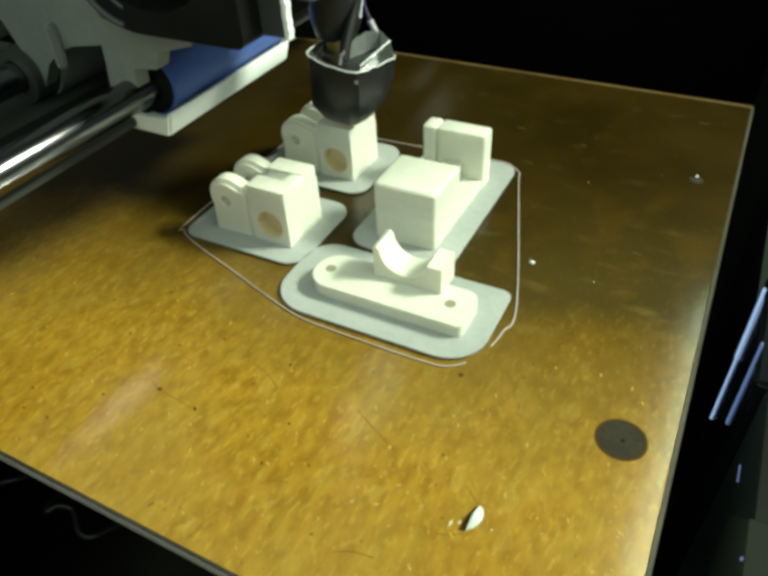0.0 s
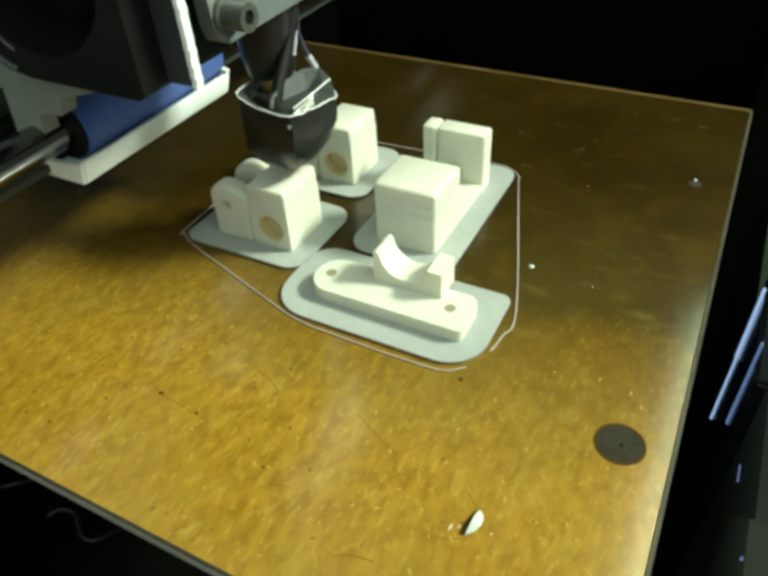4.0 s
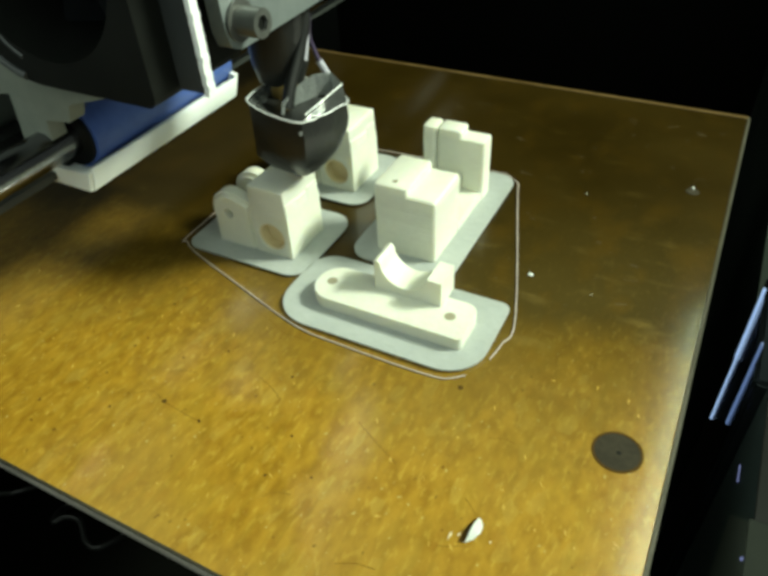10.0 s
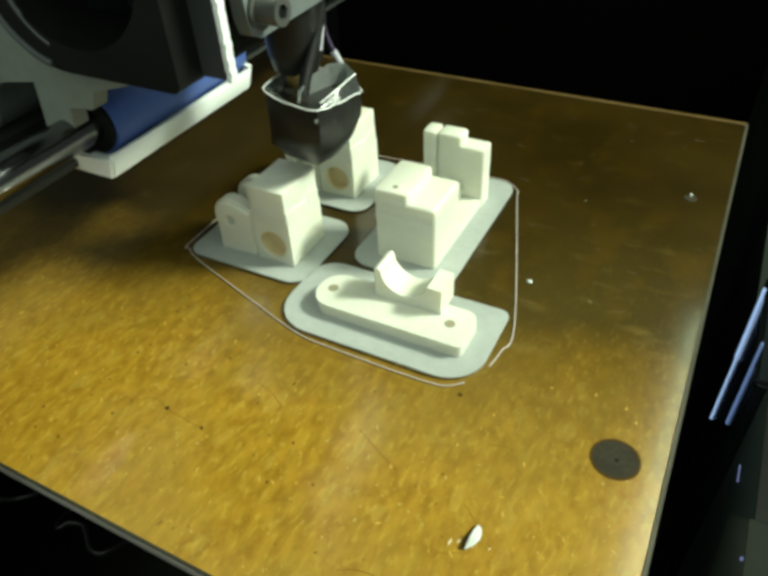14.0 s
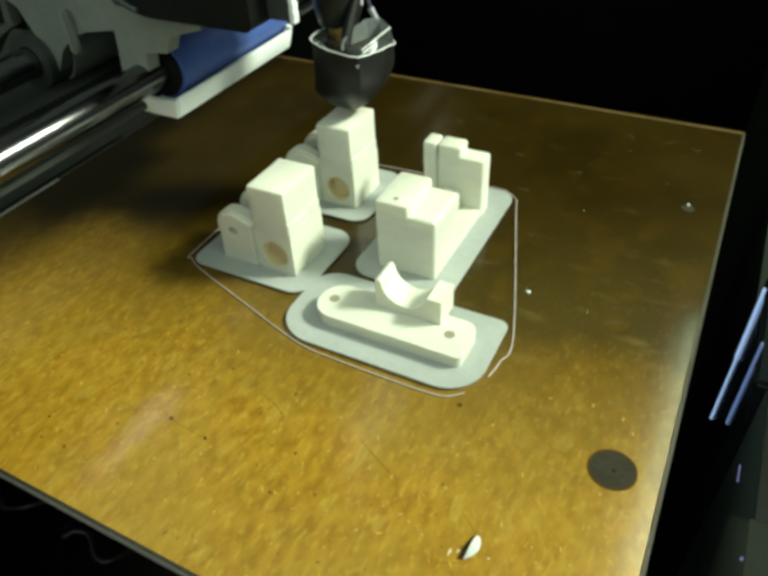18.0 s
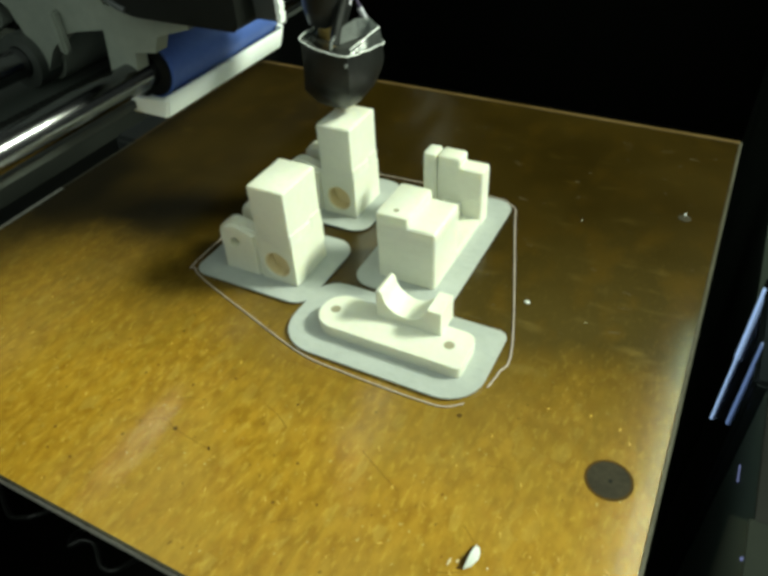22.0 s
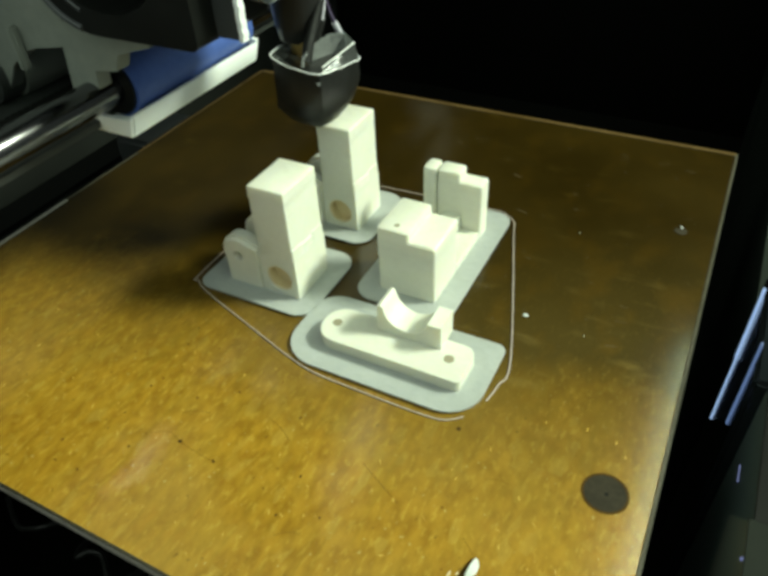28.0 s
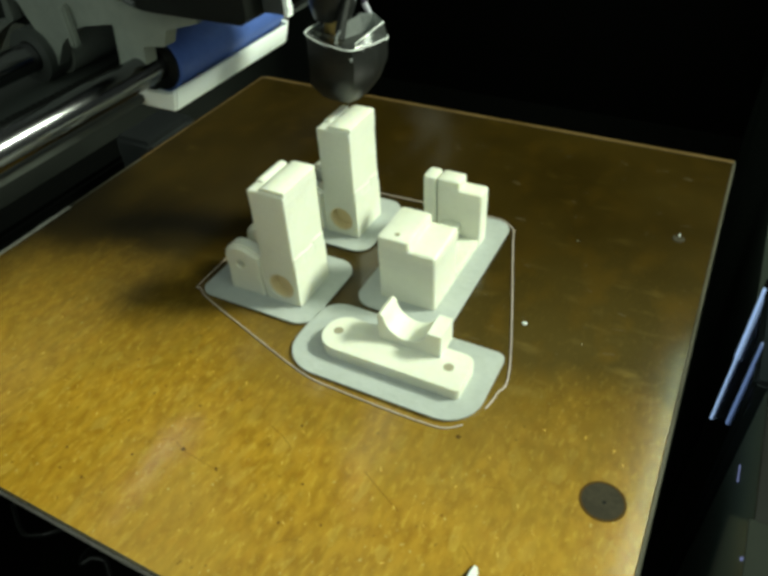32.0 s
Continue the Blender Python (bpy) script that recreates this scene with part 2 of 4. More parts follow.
def rim_softened(bm, middle, keep, r):
    """Rounds the outer edges of a holed prism along y and leaves its hole crisp."""
    far = lambda v: math.hypot(v.co.x - middle[0], v.co.z - middle[1]) > keep
    edges = [e for e in bm.edges if far(e.verts[0]) and far(e.verts[1]) and len(e.link_faces) == 2 and e.calc_face_angle(0) > 0.6]
    bmesh.ops.bevel(bm, geom=edges, offset=r, segments=3, affect="EDGES", clamp_overlap=True)
    return bm


def box(x0, x1, y0, y1, z0, z1, r=0.0, seg=2, bm=None):
    own = bm is None
    bm = bm or bmesh.new()
    m = Matrix.LocRotScale(((x0 + x1) / 2, (y0 + y1) / 2, (z0 + z1) / 2), None, (x1 - x0, y1 - y0, z1 - z0))
    bmesh.ops.create_cube(bm, size=1, matrix=m)
    return soften(bm, r, seg) if own else bm


def block(x0, x1, y0, y1, z0, z1, r=0.9, grow=0.0, soft_top=0.6, pitch=0.5, notch=0.07):
    """An upright printed block: rounded corners, each layer a slight bulge, a softened top. grow widens it all round."""
    bm = bmesh.new()
    rng = random.Random(int(1000 * z1 + 10 * x0 + y0))
    n = max(1, round((z1 - z0 - soft_top) / pitch))
    levels = []
    for k in range(n):
        a, h, w = z0 + (z1 - z0 - soft_top) * k / n, (z1 - z0 - soft_top) / n, rng.uniform(-0.05, 0.03)
        levels += [(a + 0.06 * h, grow - notch), (a + 0.3 * h, grow + w), (a + 0.8 * h, grow + w)]
    levels += [(z1 - 0.4 * soft_top, grow - 0.25 * soft_top), (z1, grow - soft_top)]
    rings = [[bm.verts.new((u, v, z)) for u, v in rounded(x0 - g, x1 + g, y0 - g, y1 + g, (r, r, r, r), 3)] for z, g in levels]
    for p, q in zip(rings, rings[1:]):
        for i in range(len(p)):
            j = (i + 1) % len(p)
            bm.faces.new((p[i], p[j], q[j], q[i]))
    bm.faces.new(rings[0])
    bm.faces.new(rings[-1])
    return bm


def tube(p, q, r0, r1=None, n=24, bm=None):
    bm = bm or bmesh.new()
    p, q = Vector(p), Vector(q)
    turn = (q - p).to_track_quat("Z", "Y").to_matrix().to_4x4()
    bmesh.ops.create_cone(bm, cap_ends=True, segments=n, radius1=r0, radius2=r0 if r1 is None else r1, depth=(q - p).length,
                          matrix=Matrix.Translation((p + q) / 2) @ turn)
    return bm


def prism(outline, z0, z1, r=0.0, seg=2, plane="xy", bm=None):
    """An outline of (u, v) pairs drawn up from z0 to z1; plane 'xz' runs along y instead."""
    own = bm is None
    bm = bm or bmesh.new()
    put = (lambda u, v, w: (u, v, w)) if plane == "xy" else (lambda u, v, w: (u, w, v)) if plane == "xz" else (lambda u, v, w: (w, u, v))
    lo = [bm.verts.new(put(u, v, z0)) for u, v in outline]
    hi = [bm.verts.new(put(u, v, z1)) for u, v in outline]
    bm.faces.new(lo)
    bm.faces.new(hi)
    for i in range(len(lo)):
        j = (i + 1) % len(lo)
        bm.faces.new((lo[i], lo[j], hi[j], hi[i]))
    return soften(bm, r, seg) if own else bm


def rounded(x0, x1, y0, y1, radii, n=7):
    """Outline of a rectangle with its corners rounded: radii from the (x0, y0) corner on, anticlockwise."""
    out = []
    for (cx, cy, a), r in zip(((x0, y0, 180), (x1, y0, 270), (x1, y1, 0), (x0, y1, 90)), radii):
        ox, oy = (cx + r if cx == x0 else cx - r), (cy + r if cy == y0 else cy - r)
        out += [(ox + r * math.cos(radians(a + 90 * k / n)), oy + r * math.sin(radians(a + 90 * k / n))) for k in range(n + 1)]
    return out


def holed(outline, hole, z0, z1, plane="xy"):
    """A prism with one through hole; both outlines anticlockwise and star-shaped about the hole's middle."""
    bm = bmesh.new()
    put = (lambda u, v, w: (u, v, w)) if plane == "xy" else (lambda u, v, w: (u, w, v)) if plane == "xz" else (lambda u, v, w: (w, u, v))
    rings = [[bm.verts.new(put(u, v, w)) for u, v in o] for o in (outline, hole) for w in (z0, z1)]
    edges = []
    for ring in rings:
        edges.append([bm.edges.new((ring[i], ring[(i + 1) % len(ring)])) for i in range(len(ring))])
    for k in (0, 1):
        bmesh.ops.triangle_fill(bm, use_beauty=True, use_dissolve=False, edges=edges[k] + edges[k + 2])
    for a, b in ((0, 1), (2, 3)):
        n = len(rings[a])
        for i in range(n):
            bm.faces.new((rings[a][i], rings[a][(i + 1) % n], rings[b][(i + 1) % n], rings[b][i]))
    return bm


def circle(cx, cy, r, n=24, a0=0.0, a1=360.0):
    full = abs(a1 - a0) >= 360
    return [(cx + r * math.cos(radians(a0 + (a1 - a0) * k / (n if full else n - 1))),
             cy + r * math.sin(radians(a0 + (a1 - a0) * k / (n if full else n - 1)))) for k in range(n)]


def strand(points, r, closed=False, flat=1.0, n=8):
    """A thin bead along points (x, y, z)."""
    bm = bmesh.new()
    pts = [Vector(p) for p in points]
    rings = []
    for i, p in enumerate(pts):
        a = pts[i - 1] if (i or closed) else p
        b = pts[(i + 1) % len(pts)] if (i < len(pts) - 1 or closed) else p
        d = (b - a).normalized()
        s = d.cross(Vector((0, 0, 1)))
        s = s.normalized() if s.length > 1e-4 else Vector((1, 0, 0))
        u = s.cross(d)
        rings.append([bm.verts.new(p + s * r * math.cos(2 * math.pi * k / n) + u * r * flat * math.sin(2 * math.pi * k / n)) for k in range(n)])
    for i in range(len(rings) if closed else len(rings) - 1):
        a, b = rings[i], rings[(i + 1) % len(rings)]
        for k in range(n):
            bm.faces.new((a[k], a[(k + 1) % n], b[(k + 1) % n], b[k]))
    if not closed:
        bm.faces.new(rings[0])
        bm.faces.new(rings[-1])
    return bm


def smooth_path(points, n=6, closed=False):
    """Catmull-Rom through the points."""
    P, out = [Vector(p) for p in points], []
    m = len(P)
    for i in range(m if closed else m - 1):
        a, b, c, d = (P[(i + k) % m] if closed else P[min(max(i + k, 0), m - 1)] for k in (-1, 0, 1, 2))
        for s in range(n):
            t = s / n
            out.append(0.5 * (2 * b + (c - a) * t + (2 * a - 5 * b + 4 * c - d) * t * t + (3 * b - a - 3 * c + d) * t ** 3))
    if not closed:
        out.append(P[-1])
    return out


RIDERS = []   # things that sink with the bed
GROWING = []  # (part, height of its top when done, height at which it starts, depth at which it waits)
FILLING = []  # (part, height of its top when done, height at the start, rise for each millimetre that the bed sinks)
TIP = 16.9    # height of the nozzle's tip over the bed at the start

# ---------------------------------------------------------------- the machine's case
W2, L2 = 99.8, 101.6


def case():
    def wall(name, *dims):
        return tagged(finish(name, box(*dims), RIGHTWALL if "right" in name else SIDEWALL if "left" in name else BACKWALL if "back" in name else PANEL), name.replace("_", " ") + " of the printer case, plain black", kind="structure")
    # back wall's unseen upper part is added so the film mirrors dark
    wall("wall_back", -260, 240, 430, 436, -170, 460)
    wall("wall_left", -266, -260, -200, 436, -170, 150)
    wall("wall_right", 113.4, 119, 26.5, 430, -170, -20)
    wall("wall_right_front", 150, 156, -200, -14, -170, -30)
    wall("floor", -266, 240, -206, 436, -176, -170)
    # unseen wall added in front to hold back low light from the room
    wall("added_front_wall", -266, 240, -206, -200, -176, 60)


def glow(name, colour, strength):
    m, n, l, p = nodes_of(name)
    p.inputs["Base Color"].default_value = (0.05, 0.055, 0.06, 1)
    p.inputs["Emission Color"].default_value, p.inputs["Emission Strength"].default_value = (*colour, 1), strength
    return m


def right_post():
    post = thing("frame_post", "glossy black upright frame post with two reflections put in as glowing streaks", "post", at=(0, 0, -170))
    part("post_body", box(113, 140, -14, 26, 0, 161, 1.0), GLOSS, post)
    # the post's reflections are put in as glowing streaks
    part("post_streak", box(112.6, 113.1, 18.9, 19.5, 110.5, 161.0, 0.1), GLOW, post, "thin cool-white reflection put in as a glowing streak")
    part("post_streak", box(112.4, 113.05, 18.3, 20.1, 136.5, 161.0, 0.2), GLOW, post, "bright wide run of the glowing reflection streak")
    part("post_streak", box(112.6, 113.1, -7.0, -5.9, 138, 165.5, 0.1), GLOWDIM, post, "thin cool-white reflection put in as a glowing streak")
    # dark panel on the right; its small glints are put in as glowing bits
    panel = thing("dark_side_panel", "dark grey-green side panel with small glints put in as glow", "control box", at=(0, 0, -170))
    part("sheet", prism([(-37.6, 145.1), (-50.2, 161.6), (-95, 161.6), (-95, 120), (-51.6, 120)], 115, 116.05, 0.2, 1, "yz"), OLIVE, panel, "dull olive sheet")
    # dark strip added on the sheet's lit top, with shade in its colour
    part("sheet_top_shade", box(114.96, 122, -95, -49.6, 161.66, 162.0, 0.1), OLIVESHADE, panel, "dark strip on the sheet's top, shade put into its colour")
    part("frame_bar", box(116, 122, -120, -14.5, 0, 161.2, 0.0), PANELGREEN, panel, "dark blue-green bar", False)
    # black strip added on the bar's lit top, with shade in its colour
    part("bar_top_shade", box(115.9, 122.1, -49.5, -14.4, 161.22, 161.7, 0.1), BLACK, panel, "black strip on the bar's top, shade put into its colour")
    part("panel_glint", box(115.75, 116.05, -27.6, -22.8, 143.5, 143.8, 0.05), GLOWFAINT, panel, "small bluish glint put in as a glowing bit")
    part("panel_glint", box(114.6, 115.05, -57.9, -57.3, 160.6, 161.3, 0.1), GLOWFAINT, panel, "small bluish glint put in as a glowing bit")


def rail_block():
    r = thing("side_rail", "dark grey machined rail block beside the bed", "rail", at=(0, 0, -170))
    part("block", box(-150, -128, 52, 84, 96, 134, 2), BRACKET, r, "dull grey-green block")
    part("rail", box(-190, -170, -190, 96, 60, 110, 2), BLACK, r, "long dark rail")
    part("foot", box(-160, -124, 46, 90, 0, 97, 2), RUBBER, r)
    for y in (-60, 4):
        part("clip", box(-160, -146, y, y + 12, 92, 112, 2), RUBBER, r, "dark cable clip")
    part("cable_tray", box(-168, -140, -120, 40, 60, 93, 2), BLACK, r)


def wall_plate():
    # added out of view: a white plate that gives the film its pale glare
    p = thing("glare_plate", "unseen white plate added on the back wall for a pale reflection in the film", "cover plate", at=(-161, 430, 182))
    part("plate", box(-17, 17, -3, 0, -30, 30, 1.0), WHITE, p)
    for z in (-24, 24):
        part("screw", tube((0, -3.6, z), (0, -2.9, z), 2.0, n=16), BOLT, p, "dull screw head")


GLOW = glow("cool streak glow", (0.42, 0.64, 1.0), 0.75)
GLOWDIM = glow("dim cool streak glow", (0.30, 0.50, 1.0), 0.32)
GLOWFAINT = glow("faint blue glint glow", (0.42, 0.5, 1.0), 0.3)
case()
right_post()
rail_block()
wall_plate()


# ---------------------------------------------------------------- the bed
def print_bed():
    bed = thing("print_bed", "square print bed plate covered with mottled amber film", "print bed")
    part("plate", box(-W2, 100.6, -L2, 103.6, -2.6, -0.02, 0.25, 1), PLATE_EDGE, bed, "thin metal plate with a dull edge")
    part("film", prism(rounded(-W2 + 0.3, 99.9, -L2 + 0.6, 101.5, (1, 1, 1, 1), 3), -0.02, 0.06), FILM, bed, "mottled amber polyimide film, dark reflection painted on its back half", False)
    d = part("screw_cover", tube((91, -48.8, 0.0), (91, -48.8, 0.12), 4.6, n=40), DISC, bed, "round blackened cover disc")
    part("rim", holed(circle(91, -48.8, 4.75, 40), circle(91, -48.8, 4.25, 40), 0.0, 0.16), GRIME, d, "brown burnt rim")
    part("dimple", tube((91.3, -49, 0.15), (91.3, -49, 0.2), 0.4, n=12), BLACK, d)
    part("screw", tube((90.2, 49.2, 0.0), (90.2, 49.2, 0.2), 1.9, 1.7, 16), DISC, bed, "small dark screw head")
    # the screw's glint, put in as a pale tip
    part("screw_glint", tube((90.2, 50.6, 0.1), (90.2, 50.6, 0.7), 0.42, 0.3, 10), BAREGLINT, bed, "glint on the screw put in as a pale tip")
    part("front_edge", box(-W2, 100.6, -L2 - 0.12, -L2 + 0.02, -2.4, -0.5, 0.0), ALUPALE, bed, "dull grey cut edge", False)
    # the lamp's reflection is put in as a brighter, then a duller piece
    part("left_edge", box(-W2 - 0.15, -W2 + 1.9, -L2, -13, -1.8, 0.12, 0.3), SHINYEDGE, bed, "plate edge with the lamp's reflection put in as bright metal")
    part("dimmer_edge", box(-W2 - 0.1, -W2 + 1.3, -12.9, 22, -1.8, 0.1, 0.2), EDGEGREY, bed, "dimmer plate edge where the painted reflection fades")
    part("dimmer_edge", box(-W2 - 0.1, -W2 + 1.3, 22.1, 102.6, -1.8, 0.1, 0.2), EDGEFILM, bed, "film folded over the plate edge")
    part("back_edge", box(-W2 + 1.4, 100.3, 101.6, 103.7, -1.8, 0.1, 0.2), EDGEFILM, bed, "film folded over the plate edge")
    part("right_edge", box(99.9, 100.8, -L2 + 0.2, 102.5, -2.2, 0.1, 0.2), EDGEGREY, bed, "dull cut plate edge")
    # the last of these lines is the skirt strand's shadow, painted brown
    marks = (((-4.1, -77.1), (-0.4, -74.8), (3.8, -76.0), (10.6, -76.8), (13.7, -77.0)), ((17.6, -61.7), (21.9, -63.1), (25.8, -65.3)),
             ((43.4, -63.4), (48.2, -65.9), (54.5, -69.0)), ((69.0, -70.2), (70.4, -71.2), (72.0, -72.7)), ((67.9, -80.7), (70.0, -79.9), (72.0, -78.7)), ((35.4, -85.7), (37.3, -84.0), (40.0, -83.1)), ((-1.4, -69.4), (0.5, -67.7), (4.8, -66.5)), ((14.9, -52.3), (15.3, -50.8), (15.7, -49.3)), ((-39.4, -71.2), (-37.5, -71.6), (-35.8, -71.3)),
             ((68.0, -56.0), (71.0, -55.0), (73.0, -55.2)), ((54, -91), (57, -89.5), (60.5, -89)),
             ((-18.0, -35.3), (-0.1, -42.8), (9.8, -45.8), (14.6, -48.0), (20.0, -48.0), (39.7, -48.0), (51.0, -48.2), (57.6, -46.6)))
    for line in marks:
        part("scratch_and_shadow", strand(smooth_path([(x, y, 0.05) for x, y in line], 5), 0.11, flat=0.3, n=6), SCRATCHSHADOW, bed, "thin dark line of scratches and painted strand shadow")
    for x, y, r in ((3.65, -75.9, 0.55), (58.3, -46.4, 0.6), (13.9, -77.1, 0.3), (24.6, -58.8, 0.35), (-6, -82, 0.3), (33, -72, 0.3), (-13.8, -65.9, 0.3), (-1.0, -64.2, 0.3), (-21.2, -87, 0.3), (7.1, -58.4, 0.28), (13.6, -76.8, 0.3),
                    (-12, -91.4, 0.28), (33.4, -81.8, 0.28), (41.6, -78.5, 0.25), (-14.9, -50.9, 0.28), (-13.7, -75, 0.25)):
        part("pit", tube((x, y, 0.0), (x, y, 0.09), r, n=10), GRIME, bed, "small dark pit")
    rng = random.Random(21)
    chips = bmesh.new()
    for _ in range(200):
        x, y = rng.uniform(-96, 96), rng.uniform(-99, -18)
        if y > -44 + 0.2 * x or rng.random() > 0.35 + 0.65 * (-y / 99):
            continue
        a, ln, w = rng.gauss(1.9, 0.5), rng.uniform(0.25, 0.85), rng.uniform(0.10, 0.26)
        c, s = math.cos(a), math.sin(a)
        chips.faces.new([chips.verts.new((x + u * ln * c - v * w * s, y + u * ln * s + v * w * c, 0.075 + 0.05 * (u + 1))) for u, v in ((-1, -0.4), (0.1, -1), (1, 0.2), (0.2, 1))])
    tagged(part("chip_scatter", chips, CHIP, bed, "tiny bright chips lifting from the film", False), kind="stuff")
    RIDERS.append(bed)
    return bed


def flake():
    f = thing("plastic_flake", "small curled white plastic flake on the bed", "plastic flake")
    bm = bmesh.new()
    rim = [(72.0, -78.2), (73.4, -77.2), (74.3, -75.6), (74.2, -74.2), (73.5, -73.2), (72.7, -72.9)]
    low = [bm.verts.new((x - 0.25 * i, y, 0.08 + 0.25 * i)) for i, (x, y) in zip((0, 1, 1.6, 1.6, 1, 0.3), rim)]
    high = [bm.verts.new((72.1 + 0.5 * k / 5, -78.0 + 5.0 * k / 5, 0.5 + 1.1 * math.sin(math.pi * k / 5))) for k in range(6)]
    for k in range(5):
        bm.faces.new((low[k], low[k + 1], high[k + 1], high[k]))
    bmesh.ops.solidify(bm, geom=bm.faces[:], thickness=0.22)
    part("shell", bm, WHITE, f)
    part("glue_smear", prism([(70.9, -78.6), (72.0, -78.3), (72.6, -75.6), (72.7, -73.0), (71.9, -73.4), (71.2, -76.0)], 0.05, 0.2), GRIME, f, "brown torn film", False)
    for x, y, ln, turn in ((69.25, -78.0, 0.9, 80), (70.6, -77.2, 0.45, 60), (75.9, -76.2, 0.22, 20)):
        c, s = math.cos(radians(turn)), math.sin(radians(turn))
        part("splinter", prism([(x + u * ln * c - v * 0.22 * s, y + u * ln * s + v * 0.22 * c) for u, v in ((-1, -0.5), (0.2, -1), (1, 0.1), (0.1, 1))], 0.07, 0.2), WARMTAN, f, "pale splinter beside the flake", False)
    RIDERS.append(f)


def crumbs():
    rng = random.Random(4)
    spots = [(60.2, -5.1, 0.7), (63.4, 36.4, 0.18), (75.5, -6.5, 0.14)]
    for x, y, r in spots:
        bm = bmesh.new()
        bmesh.ops.create_icosphere(bm, subdivisions=1, radius=r)
        for v in bm.verts:
            v.co = Vector((v.co.x * rng.uniform(0.7, 1.5), v.co.y * rng.uniform(0.6, 1.2), max(0.0, v.co.z * 0.7 + 0.1)))
        ob = finish("plastic_crumb", bm, WHITE)
        ob.matrix_world = pose(x * U, y * U, 0.06 * U)
        RIDERS.append(tagged(ob, "tiny pale plastic crumb lying on the amber bed", "crumb", "crumbs on the bed"))
    bm = bmesh.new()
    for _ in range(110):
        x, y, a, w = rng.uniform(-20, 97), rng.uniform(-20, 92), rng.uniform(-0.5, 0.5), rng.uniform(0.05, 0.16)
        ln = rng.uniform(0.1, 0.5) if rng.random() < 0.8 else rng.uniform(0.6, 2.0)
        c, s = math.cos(a), math.sin(a)
        bm.faces.new([bm.verts.new((x + u * ln * c - v * w * s, y + u * ln * s + v * w * c, 0.085)) for u, v in ((-1, -1), (1, -1), (1, 1), (-1, 1))])
    ob = finish("dust", bm, DUST)
    RIDERS.append(tagged(ob, "fine dust and scuffs on the dark film", "dust", kind="stuff"))


def bed_carrier():
    c = thing("bed_carrier", "black frame that carries the print bed", "bed frame")
    for y in (-78, 60):
        part("cross_bar", box(-92, 92, y, y + 18, -22, -10, 1), DARKMETAL, c)
    for x in (-84, 66):
        part("side_bar", box(x, x + 18, -96, 98, -20, -11, 1), DARKMETAL, c)
    for x, y in ((-75, -70), (75, -70), (-75, 70), (75, 70)):
        part("spacer", tube((x, y, -10.2), (x, y, -2.5), 2.5, n=12), DARKMETAL, c)
    part("cable", strand(smooth_path([(-9, -92, -20), (-7.5, -100, -14), (-5.3, -103.2, -12), (-3.7, -101.4, -11.6), (-1.1, -100.6, -12), (1.3, -101.8, -12), (4.2, -103.6, -12), (7.1, -102.6, -12.6), (9, -94, -16)], 6), 0.55), TAPE, c, "loose dark cable")
    part("cable", strand(smooth_path([(-34, -99, -15), (-24, -103.5, -13), (-19.5, -102.8, -12), (-17.2, -101, -12), (-15, -96, -14)], 6), 0.5), TAPE, c, "loose dark cable")
    RIDERS.append(c)


print_bed()
bed_carrier()
flake()
crumbs()


